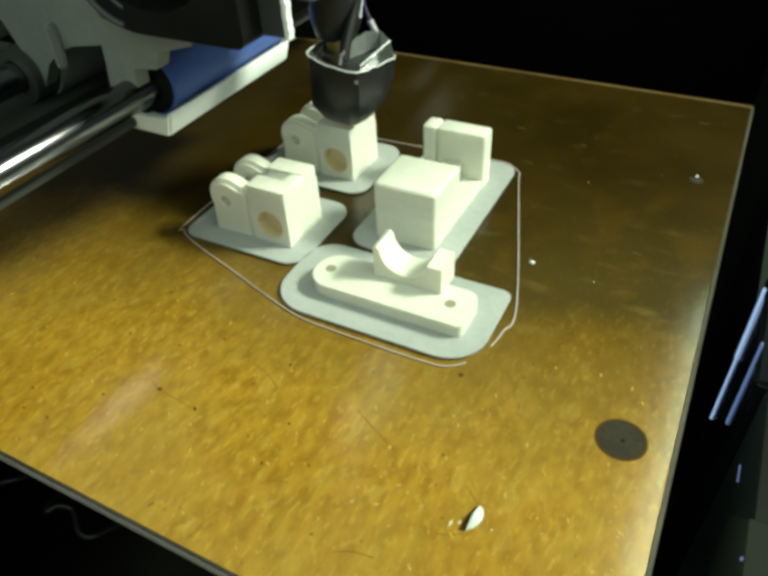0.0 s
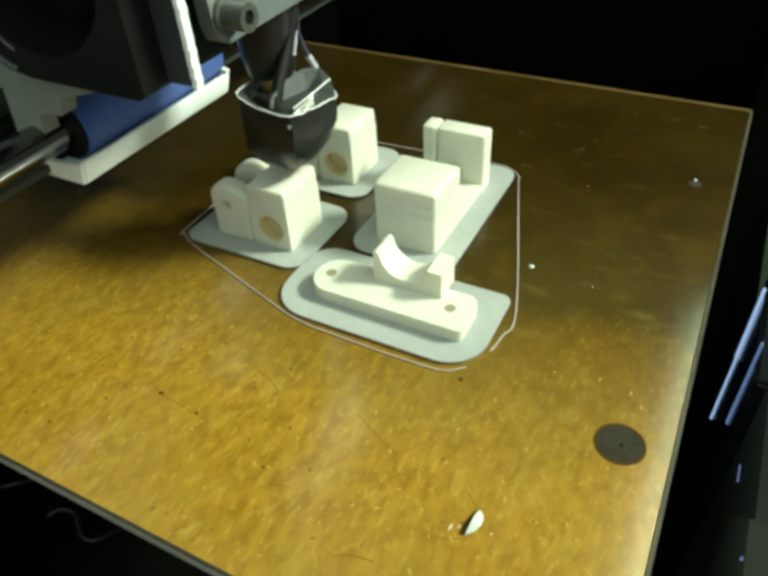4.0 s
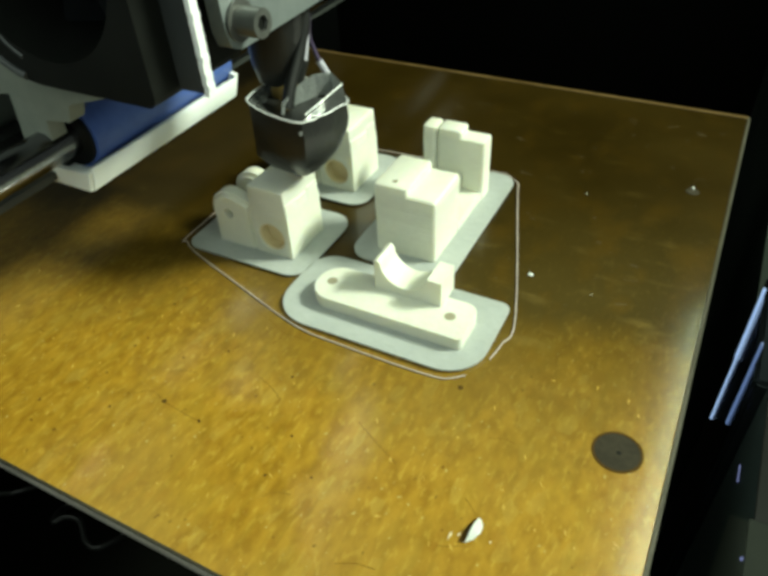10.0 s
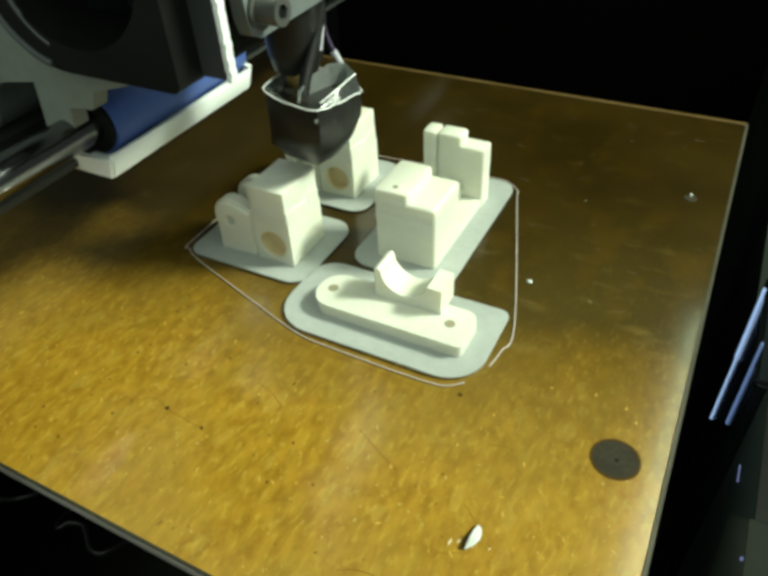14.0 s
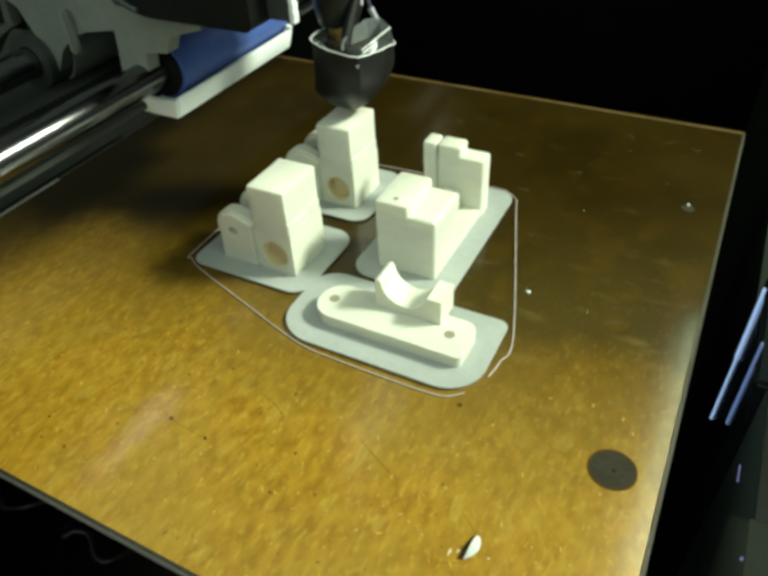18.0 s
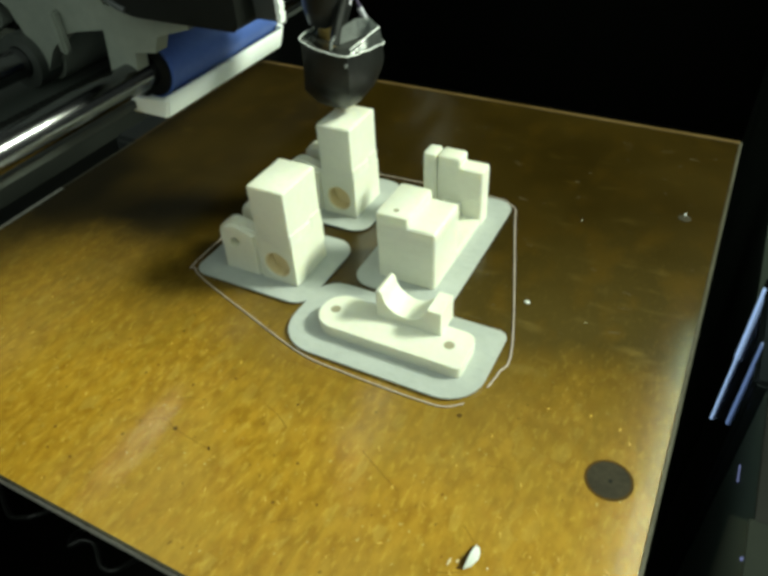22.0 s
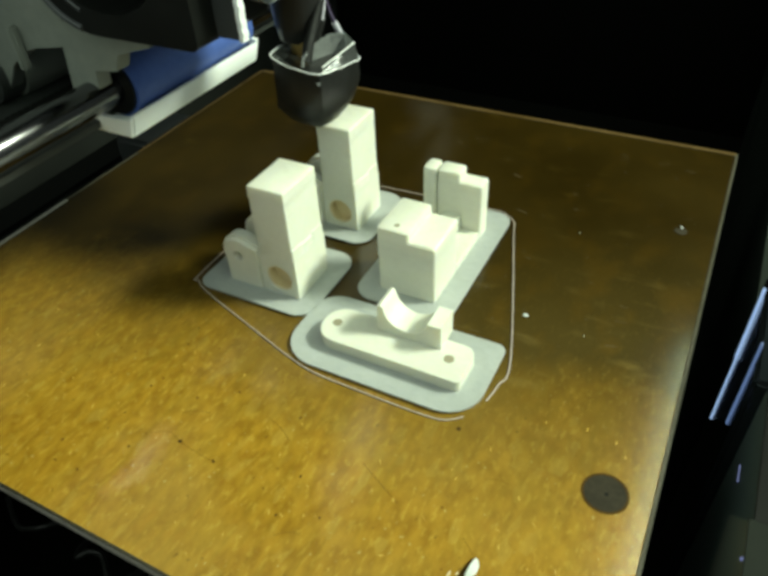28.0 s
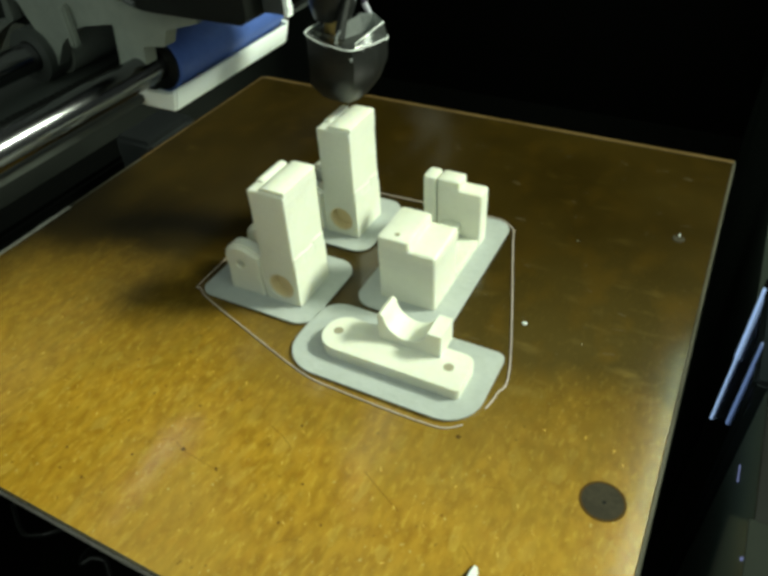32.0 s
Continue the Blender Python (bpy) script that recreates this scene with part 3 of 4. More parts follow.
# ---------------------------------------------------------------- the prints
def bracket(dx, dy):
    """A tall block with two round ears; the block's upper part is still being printed."""
    b = thing("printed_bracket", "cream plastic bracket with two round ears, growing on a thin brim", "printed part", "prints on the bed", (dx, dy, 0))
    part("brim", prism(rounded(-28, 8.6, -31, -1.8, (4, 5, 6, 7)), 0.55, 0.95, 0.15, 1), BRIM, b, "thin translucent grey-white brim")
    x0, x1, y0, y1 = -8.2, 3.0, -25.0, -10.0
    hole = circle(-2.7, 6.5, 4.0, 32)
    low = holed([(x0, 0.06), (x1, 0.06), (x1, 13.6), (x0, 13.6)], hole, y0, y1, "xz")
    part("block", low, CREAM, b, "", False)
    # added lining and floor hold the hole's warm glow in their tan colour
    lining = holed(circle(-2.7, 6.5, 3.98, 32), circle(-2.7, 6.5, 3.5, 32), y0 + 0.35, y0 + 4.2, "xz")
    part("hole_lining", lining, WARMTAN, b, "lining of the round hole, warm light put into its tan")
    part("hole_floor", tube((-2.7, y0 + 3.2, 6.5), (-2.7, y0 + 4.4, 6.5), 3.9, n=32), WARMTAN, b, "floor of the round hole, warm light put into its tan")
    # two walls with a trough between them, which fills up first
    for ya, yb in ((y0, -19.6), (-15.6, y1)):
        part("trough_wall", block(x0, x1, ya, yb, 13.4, TIP + 0.2, 0.6, 0.0, 0.35, 0.8, 0.06), CREAM, b)
    part("trough_end", block(-1.5, x1 - 0.05, -20.2, -15.0, 13.4, TIP, 0.4, 0.0, 0.8, 0.8, 0.1), CREAM, b)
    fill = part("trough_fill", block(x0 + 0.2, x1 - 0.3, -20.4, -15.0, TIP - 2.6, TIP + 0.6, 0.3, 0.0, 0.5, 0.8, 0.1), CREAM, b)
    FILLING.append((fill, TIP + 0.6, 14.2, 4.0))
    # the upper block comes up slab by slab out of the finished part below
    n, x2 = 6, x1 - 0.3
    for k in range(n):
        top = TIP + (36.3 - TIP) * (k + 1) / n
        slab = part("slab", block(x0 + 0.1, x2, y0, y1, top - 3.75, top, 0.35, (0.0, -0.012, 0.01)[k % 3], 0.5, 1.0, 0.06), CREAM, b)
        GROWING.append((slab, top, TIP + (36.3 - TIP) * k / n + (0.7 if k == 0 else 0.0), 2.8 if k == 0 else 0.6))
    step = prism([(x0 + 2.9, 32.6), (x0 + 3.1, 35.9), (x0 + 3.7, 37.0), (x0 + 5.0, 37.5), (x2 - 0.3, 37.5), (x2, 37.2), (x2, 32.6)], y0 + 0.5, y1, 0.3, 2, "xz")
    GROWING.append((part("top_step", step, CREAM, b), 37.5, 36.3, 0.6))
    ridge = block(x0 + 0.2, x0 + 2.6, y0 + 4.0, y1, 33.0, 37.0, 0.5, 0.0, 0.7, 1.1, 0.2)
    GROWING.append((part("top_ridge", ridge, CREAM, b), 37.0, 36.4, 0.6))
    for ya, yb in ((-25.4, -20.2), (-15.2, -10.0)):
        out = [(-8.0, 0.06), (-8.0, 14.6)] + [(u, v) for u, v in circle(-15.0, 10.8, 6.0, 20, 62, 200)] + [(-21.0, 0.06)]
        part("ear", rim_softened(holed(out, circle(-15.4, 10.6, 1.5, 16), ya, yb, "xz"), (-15.4, 10.6), 2.5, 1.1), CREAM, b, "rounded ear with a pin hole")
    RIDERS.append(b)


def cradle():
    c = thing("printed_cradle", "cream plastic mounting plate with two holes and a curved cradle", "printed part", "prints on the bed")
    part("brim", prism(rounded(8.0, 60, -44.4, -18.6, (10, 9, 2.5, 7)), 0.55, 0.95, 0.15, 1), BRIM, c, "thin translucent grey-white brim")
    bm = bmesh.new()
    x0, x1, y0, y1 = 15.2, 54.6, -37.6, -25.6
    out = rounded(x0, x1, y0, y1, (5.5, 1.2, 3.0, 5.5))
    bm = prism(out, 0.06, 4.2, 0.8, 3)
    part("base_plate", bm, CREAM, c)
    # holes are flat discs, their inner shade painted on
    for hx in (18.9, 49.5):
        part("screw_hole", tube((hx, -31.4, 4.0), (hx, -31.4, 4.22), 1.3, n=20), HOLE, c, "screw hole, a disc with the hole's shade in its colour")
    saddle = [(29.5, 4.0), (46.5, 4.0), (46.5, 11.0), (43.4, 11.0)] + circle(37.1, 12.4, 6.0, 18, -12, -175) + [(30.4, 12.6), (29.5, 12.2)]
    part("saddle", prism(saddle, -29.4, -22.0, 0.7, 3, plane="xz"), CREAM, c, "block with a half-round trough")
    RIDERS.append(c)


def stop_block():
    s = thing("printed_stop", "cream plastic part with a stepped cube and an upright end block", "printed part", "prints on the bed")
    part("brim", prism(rounded(14.2, 43, -17, 36, (6, 4, 5, 6)), 0.55, 0.95, 0.15, 1), BRIM, s, "thin translucent grey-white brim")
    part("cube", block(20.4, 37, -11.5, 4, 0.06, TIP - 0.3, notch=0.03), CREAM, s)
    part("end_block", block(23.5, 37.4, 20.5, 26.5, 0.06, TIP - 0.3), CREAM, s)
    part("end_rib", block(19, 23.1, 20.5, 26.5, 0.06, TIP - 0.3), CREAM, s)
    part("end_core", box(22, 25, 21.6, 26.0, 0.06, TIP - 0.6), CREAM, s)
    part("base", box(23, 37, 3.5, 21, 0.06, 3.2, 0.2), CREAM, s)
    part("inner_block", block(25.6, 31.5, 15.5, 20.9, 0.1, 8.0), CREAM, s)
    part("side_pin", block(17.6, 20.6, -5.5, -1.0, 0.1, 4.4), CREAM, s)
    for nm, xa, xb, ya, yb, top, start in (("cube_top", 20.4, 37, -11.5, 4, 18.7, 0.0), ("cube_step", 20.4, 29.6, -11.5, 4, 21.4, 18.7),
                                           ("end_top", 23.5, 37.4, 20.5, 26.5, 18.7, 0.0), ("end_step", 23.5, 30.6, 20.5, 26.5, 21.4, 18.7),
                                           ("rib_top", 19, 23.1, 20.5, 26.5, 18.7, 0.0), ("rib_step", 19, 23.1, 20.5, 26.5, 21.4, 18.7)):
        g = part(nm, block(xa, xb, ya, yb, TIP - (5 if start == 0 else 2.5), top, 0.9, 0.03 if start == 0 else -0.02), CREAM, s)
        GROWING.append((g, top, start, 0.6))
        # flat disc again, with the hole's shade as its colour
        if nm == "cube_step":
            part("pin_hole", tube((25.2, -8.8, 21.2), (25.2, -8.8, 21.43), 0.75, n=14), HOLE, g, "small pin hole, a disc with the hole's shade in its colour")
    RIDERS.append(s)


def skirt():
    s = thing("skirt_line", "single thin plastic strand laid round the prints", "plastic strand")
    pts = [(61.0, -36.5), (61.8, -31), (61.6, -21), (45.6, 28), (44.2, 33), (40.5, 36.4), (34, 37.6), (-4, 36), (-25, 35), (-30, 30), (-30.5, -24), (-28.6, -29.4),
           (-22.7, -32.6), (-7.1, -37.8), (10.8, -43.6), (19.5, -45.7), (28, -46.1), (41.5, -46.4), (51.3, -46.2), (55, -45.4), (58, -43)]
    pts = [(x, y, 0.3) for x, y in pts]
    part("strand", strand(smooth_path(pts, 5), 0.18, flat=0.8), STRAND, s)
    RIDERS.append(s)


bracket(0, 0)
bracket(-1.0, 34.6)
cradle()
stop_block()
skirt()


# ---------------------------------------------------------------- the gantry rods, which move across only
def gantry():
    g = thing("gantry_rods", "two polished steel guide rods with a toothed belt between them", "guide rods")
    for x in (-38, -76):
        part("rod", tube((x, -195, 36), (x, 175, 36), 4.0, n=48), STEEL, g, "polished round steel rod")
    part("belt_guard", box(-86, -41.5, -194, 170, 26.6, 28.8, 0.3), RUBBER, g, "dark flat guard strip")
    belt = part("belt", box(-60, -54, -194, 170, 30.4, 31.4), BLACK, g, "black rubber belt", False)
    teeth = bmesh.new()
    for k in range(180):
        box(-59.8, -54.2, -193.5 + 2.0 * k, -192.5 + 2.0 * k, 31.4, 31.65, bm=teeth)
    tagged(part("belt_teeth", teeth, BLACK, belt, "row of small belt teeth", False), kind="stuff")
    return g


# ---------------------------------------------------------------- the print head on its carriage
def print_head():
    h = thing("extruder_carriage", "extruder carriage with taped hot end, blue bearing and black fan", "extruder")
    # bearing on the near rod, in its white tray
    bear = part("bearing", tube((-38, -30, 36), (-38, 18, 36), 7.6, n=40), BLUE, h, "blue cylindrical bearing sleeve")
    for ya, yb in ((-31, -29.8), (17.8, 19)):
        part("end_seal", tube((-38, ya, 36), (-38, yb, 36), 6.8, n=32), BLACK, bear, "black end seal")
    tray = part("tray", box(-46, -32.4, -34, 18, 25.6, 28.0, 0.4), WHITE, h, "white plastic tray under the bearing")
    lip = prism([(-33.8, 25.5), (-31.4, 25.6), (-30.9, 26.4), (-29.6, 30.6), (-29.8, 31.4), (-31.0, 31.2), (-32.4, 27.8), (-33.8, 27.6)], -34.2, 17.8, 0.35, 2, "xz")
    part("lip", lip, WHITE, tray)
    part("end_wall", prism([(-46, 25.8), (-31.6, 25.7), (-30.3, 30.6), (-33.5, 30.2), (-46, 29.8)], -35.0, -33.6, 0.4, 2, "xz"), WHITE, tray)
    part("end_wall", prism([(-40, 25.8), (-31.6, 25.7), (-29.6, 32.2), (-31.4, 32.6), (-33.0, 29.0), (-40, 28.6)], 17.2, 18.6, 0.4, 2, "xz"), WHITE, tray)
    # pale front plate with an arm over the far rod and a pointed flap, the body behind it
    front = [(-44.5, 36.6), (-35.2, 37.4), (-34.4, 43.4), (-27.2, 44.3), (-25.4, 48.4), (-14.8, 51.4), (-15.2, 52.2), (-26.0, 53.2), (-40.0, 54.2), (-44.0, 60), (-44, 96),
             (-80.5, 96), (-80.9, 60), (-80.6, 52.0), (-76.4, 49.6), (-74.2, 44.6), (-72.0, 40.6), (-71.8, 35.6), (-73.6, 30.8), (-70.4, 31.6), (-64.4, 40.0),
             (-58.0, 44.6), (-53.0, 46.2), (-43.0, 47.8), (-43.4, 44.0)]
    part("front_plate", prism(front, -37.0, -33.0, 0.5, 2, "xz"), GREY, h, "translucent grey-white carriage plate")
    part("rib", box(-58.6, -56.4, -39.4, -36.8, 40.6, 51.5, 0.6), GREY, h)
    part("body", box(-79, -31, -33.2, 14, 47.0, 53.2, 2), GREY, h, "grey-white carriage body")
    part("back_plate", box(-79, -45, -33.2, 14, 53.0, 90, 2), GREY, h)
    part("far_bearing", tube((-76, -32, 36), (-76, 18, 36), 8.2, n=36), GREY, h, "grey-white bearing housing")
    side = [(-105, 96), (-105, 45.5), (-104.4, 41), (-102.4, 36.6), (-97, 33), (-88, 41.0), (-80.7, 44.6), (-80.7, 52.2), (-82.6, 52.2), (-84, 44.2), (-91.6, 42.6), (-95.0, 50), (-94.6, 96)]
    # same plastic as the front plate, with shade put into a darker grey
    part("side_plate", prism(side, -37.0, -34.0, 0.4, 2, "xz"), SHADEGREY, h, "translucent grey-white carriage plate")
    # light along the plate's edge, put in as a pale strand
    part("side_edge_light", strand(smooth_path([(-105.1, -37.0, 92), (-105.1, -37.0, 60), (-105.1, -37.0, 46), (-104.4, -37.0, 41), (-102.3, -37.0, 36.6), (-97.2, -37.0, 33.2)], 5), 0.4), ALU, h, "plate's lit edge put in as a pale strand")
    # added black sheet gives the opening its inner darkness
    part("opening_dark", box(-96, -79.2, -33.8, -32.4, 42, 96, 0.3), BLACK, h, "black sheet added for the dark inside the plate's opening")
    # solid dark ring in place of the shade inside the bearing's mouth
    part("bearing_mouth", holed(circle(-76, 36, 7.4, 32), circle(-76, 36, 4.3, 28), -39.5, -31.9, "xz"), RUBBER, h, "dark ring put in for the shaded opening round the far rod")
    # fan: housing with a swept corner, round mouth, grey strands for light along the sweep
    hull = rounded(-43.2, 2.2, 53.8, 112, (18, 2.0, 3, 3), 12)
    fan = part("fan", rim_softened(holed(hull, circle(-20.5, 78.5, 19.6, 48), -40.5, -16, "xz"), (-20.5, 78.5), 20.3, 0.8), BLACK, h, "black fan housing with a round mouth")
    sweep = [(-42.4, y, z) for y, z in ((-40.6, 84), (-40.6, 78), (-40.6, 72.5))]
    arc = [(-25.2 + 17.2 * math.cos(radians(a)), -40.6, 71.8 + 17.2 * math.sin(radians(a))) for a in range(184, 262, 6)]
    part("rim", strand(sweep + arc, 0.75, n=10), RIMLIGHT, fan, "light on the swept corner's edge put in as a grey strand")
    arc = [(-23.6 + 13.0 * math.cos(radians(a)), -40.2, 72.4 + 14.6 * math.sin(radians(a))) for a in range(170, 250, 6)]
    part("inner_rim", strand(arc, 0.6, n=10), RIMLIGHT, fan, "light on the inner edge put in as a grey strand")
    part("back_plate", tube((-20.5, -18, 78.5), (-20.5, -16.2, 78.5), 20.2, n=40), BLACK, fan, "black rear plate")
    part("hub", tube((-20.5, -34, 78.5), (-20.5, -17.9, 78.5), 10.5, n=32), GLOSS, fan)
    for k in range(9):
        bl = box(-0.7, 0.7, -29, -18, 10, 19)
        bmesh.ops.rotate(bl, verts=bl.verts, cent=(0, -24, 14), matrix=Matrix.Rotation(radians(35), 3, "Z"))
        bmesh.ops.rotate(bl, verts=bl.verts, cent=(0, -24, 0), matrix=Matrix.Rotation(radians(40 * k), 3, "Y"))
        bmesh.ops.translate(bl, verts=bl.verts, vec=(-20.5, 0, 78.5))
        part("blade", bl, GLOSS, fan)
    brk = part("fan_bracket", box(-6, 8.0, -34.0, -32.2, 54.6, 120, 0.6), BRACKET, h, "dark metal fan bracket")
    edge = bmesh.new()
    rng = random.Random(8)
    for k in range(64):
        g = rng.uniform(-0.1, 0.1)
        box(7.9, 8.95 + g, -34.3 + g, -32.5, 54.6 + k, 55.72 + k, bm=edge)
    part("bright_edge", edge, BAREGLINT, brk, "bright ragged bare metal edge", False)
    part("rivet", tube((-3.0, -34.6, 57.0), (-3.0, -33.9, 57.0), 0.9, n=14), BOLT, brk, "small pale rivet")
    # mounting plate with its bolt
    plate = prism([(-25.6, 62.4), (-24.6, 59.6), (-22.0, 58.4), (-16, 58.5), (11, 58.9), (12.5, 60.5), (12.5, 95), (-27.4, 95)], 4.5, 7.6, 0.7, 3, "yz")
    part("mount_plate", plate, ALU, h, "aluminium mounting plate")
    bolt = part("bolt", tube((8.2, -21.6, 63.6), (12.2, -21.6, 63.6), 2.6, n=32), BOLT, h, "socket-head bolt")
    ring = holed([(a, b) for a, b in circle(-21.6, 63.6, 2.6, 32)], circle(-21.6, 63.6, 1.5, 6), 12.1, 12.9, "yz")
    part("bolt_head", ring, BOLT, bolt, "hollow rim of the bolt head")
    part("socket", tube((12.15, -21.6, 63.6), (12.25, -21.6, 63.6), 1.6, n=6), BLACK, bolt, "dark hexagonal socket")
    part("washer", tube((7.5, -21.6, 63.6), (8.3, -21.6, 63.6), 3.7, n=32), BOLT, bolt)
    # hot end: wrapped barrel, brass throat, taped heater block, foil skirt
    part("barrel", tube((-2.6, 2.4, 45.5), (-2.2, 2.6, 63), 6.4, 8.2, 32, tube((-2.8, 2.2, 41.6), (-2.6, 2.4, 45.6), 5.2, 6.4, 32)), TAPE, h, "black wrapped barrel")
    part("throat", tube((-1.2, 0.8, 33), (-1.2, 0.8, 43.5), 3.3, n=24), BRASS, h, "brass throat under the barrel")
    rim = [(-5.5, -7.9, 40.4), (-1.0, -9.6, 39.4), (4.5, -10.2, 38.7), (9.2, -9.3, 38.1), (11.2, -3.0, 37.5), (11.5, 3.0, 36.8), (11.1, 7.2, 36.2), (6.0, 10.4, 37.0), (-4.5, 10.4, 38.4), (-7.2, 2.0, 39.6)]
    waist = [(-7.0, -6.3), (-1.4, -7.6), (3.8, -8.0), (7.6, -6.8), (9.4, -2.2), (9.6, 2.6), (9.0, 6.0), (5.0, 8.8), (-4.2, 9.0), (-8.0, 2.4)]
    cover = bmesh.new()
    rings = [[(x * 0.985, y * 0.985, z - 0.25) for x, y, z in rim], [(x * 1.01, y * 1.01, z - 3.6) for x, y, z in rim], [(x * 1.01 - 0.3, y * 0.97, 30.0) for x, y, z in rim],
             [(x, y, 25.6) for x, y in waist], [(-1.7 + 0.66 * (x + 1.7), 2.6 + 0.66 * (y - 2.6), 21.0) for x, y in waist], [(-1.9 + 0.42 * (x + 1.9), 3.0 + 0.42 * (y - 3.0), 19.0) for x, y in waist]]
    rng = random.Random(5)
    loops = [[cover.verts.new((x + rng.uniform(-0.2, 0.2) * (i > 0), y + rng.uniform(-0.2, 0.2) * (i > 0), z + rng.uniform(-0.3, 0.3) * (i > 1))) for x, y, z in ring] for i, ring in enumerate(rings)]
    for a, b in zip(loops, loops[1:]):
        for k in range(len(rim)):
            j = (k + 1) % len(rim)
            cover.faces.new((a[k], a[j], b[j], b[k]))
    cover.faces.new(loops[0])
    cover.faces.new(loops[-1])
    soften(cover, 0.8, 2)
    part("heater_cover", cover, TAPE, h, "black tape wrapped round the heater block")
    # highlight on the tape's corner, put in as a bit of foil
    part("seam_glint", tube((9.2, -10.0, 36.4), (9.5, -10.35, 35.7), 0.5, 0.25, 10), FOIL, h, "small glint at the tape's corner put in as a foil bit")
    foil = bmesh.new()
    top = [foil.verts.new((x * 1.01, y * 1.01, z + 0.12)) for x, y, z in rim]
    ins = [foil.verts.new((0.62 * x + 0.2, 0.62 * y + 0.3, z - 1.1 + 0.5 * math.sin(3.1 * i))) for i, (x, y, z) in enumerate(rim)]
    mid = foil.verts.new((-0.6, 1.4, 36.6))
    for k in range(len(rim)):
        j = (k + 1) % len(rim)
        foil.faces.new((top[k], top[j], ins[j], ins[k]))
        foil.faces.new((ins[k], ins[j], mid))
    part("foil", foil, FOIL, h, "crumpled aluminium foil round the heater", False)
    ring_pts = [(x + rng.uniform(-0.14, 0.14), y + rng.uniform(-0.14, 0.14), z + rng.uniform(-0.16, 0.16)) for x, y, z in smooth_path([(x * 1.01, y * 1.01, z + 0.15) for x, y, z in rim], 6, True)]
    # pale strand puts the highlight on the foil's rim
    part("foil_edge", strand(ring_pts, 0.18, True), BAREGLINT, h, "ragged foil edge, its highlight put in as pale colour")
    part("foil_tip", strand([(-5.5, -8.0, 40.6), (-5.2, -6.6, 41.2), (-4.8, -5.4, 41.5)], 0.22), BAREGLINT, h, "curled bright foil tip")
    # folded sheet standing along the side, with its bright crease, and the panel behind it
    flap = bmesh.new()
    v = [flap.verts.new(p) for p in ((9.5, -8.6, 38.4), (11.2, -2.6, 37.8), (11.5, 3.0, 37.2), (11.2, 7.0, 36.6), (10.4, 6.4, 40.4), (10.2, -0.6, 40.0))]
    flap.faces.new(v)
    bmesh.ops.solidify(flap, geom=flap.faces[:], thickness=0.2)
    part("foil_flap", flap, FOIL, h, "bent foil flap", False)
    # crease highlight, likewise a pale strand
    part("foil_crease", strand([(9.7, -8.2, 39.6), (10.1, -1.0, 40.1), (10.45, 6.4, 40.6)], 0.19), BAREGLINT, h, "foil crease, its highlight put in as a pale strand")
    panel = bmesh.new()
    lowp = [panel.verts.new(p) for p in ((3.2, -4.6, 37.6), (3.8, 0.2, 37.0), (4.4, 5.0, 36.8), (6.6, 8.6, 36.8), (10.6, 7.2, 36.4))]
    highp = [panel.verts.new(p) for p in ((3.0, -3.4, 41.4), (3.2, 0.6, 42.0), (3.9, 5.4, 42.4), (6.4, 8.8, 41.8), (10.4, 6.6, 40.5))]
    for k in range(4):
        panel.faces.new((lowp[k], lowp[k + 1], highp[k + 1], highp[k]))
    bmesh.ops.solidify(panel, geom=panel.faces[:], thickness=0.2)
    # brighter copy of the foil, holding the light this sheet reflects
    part("foil_panel", panel, LITFOIL, h, "upright foil sheet", False)
    part("foil_scrap", strand([(4.6, -9.2, 39.2), (4.0, -7.6, 40.8), (4.6, -5.6, 42.0)], 0.5), FOIL, h, "twisted foil scrap")
    part("nozzle", tube((-2.3, 3.5, TIP), (-2.2, 3.4, 19.4), 0.5, 3.0, n=20), BRASS, h, "brass nozzle tip")
    part("cable", strand(smooth_path([(4.2, -6.6, 39.4), (3.9, -4.6, 42.6), (3.8, -1.6, 46.4), (4.0, 1.6, 50.6), (4.2, 3.6, 55.0), (3.0, 5.0, 64)], 6), 1.35, n=12), TAPE, h, "thick black sleeved cable")
    part("pale_lead", strand(smooth_path([(5.4, 0.6, 47.5), (5.2, 2.2, 50.6), (5.0, 3.4, 54), (4.0, 5.0, 62)], 6), 0.35), CLEARWIRE, h, "pale thin wire beside the cable")
    part("lead_sleeve", strand(smooth_path([(5.6, 10.2, 38.0), (4.7, 9.7, 40.6), (3.6, 8.6, 44.2)], 6), 0.8), CLEARWIRE, h, "pale sleeve on the wire")
    part("heater_wire", strand(smooth_path([(3.6, 8.6, 44.2), (2.4, 7.6, 49.5), (3.2, 6.8, 54.5), (3.4, 6.4, 66)], 6), 0.5), PURPLE, h, "dark violet wire")
    return h


GANTRY = gantry()
HEAD = print_head()

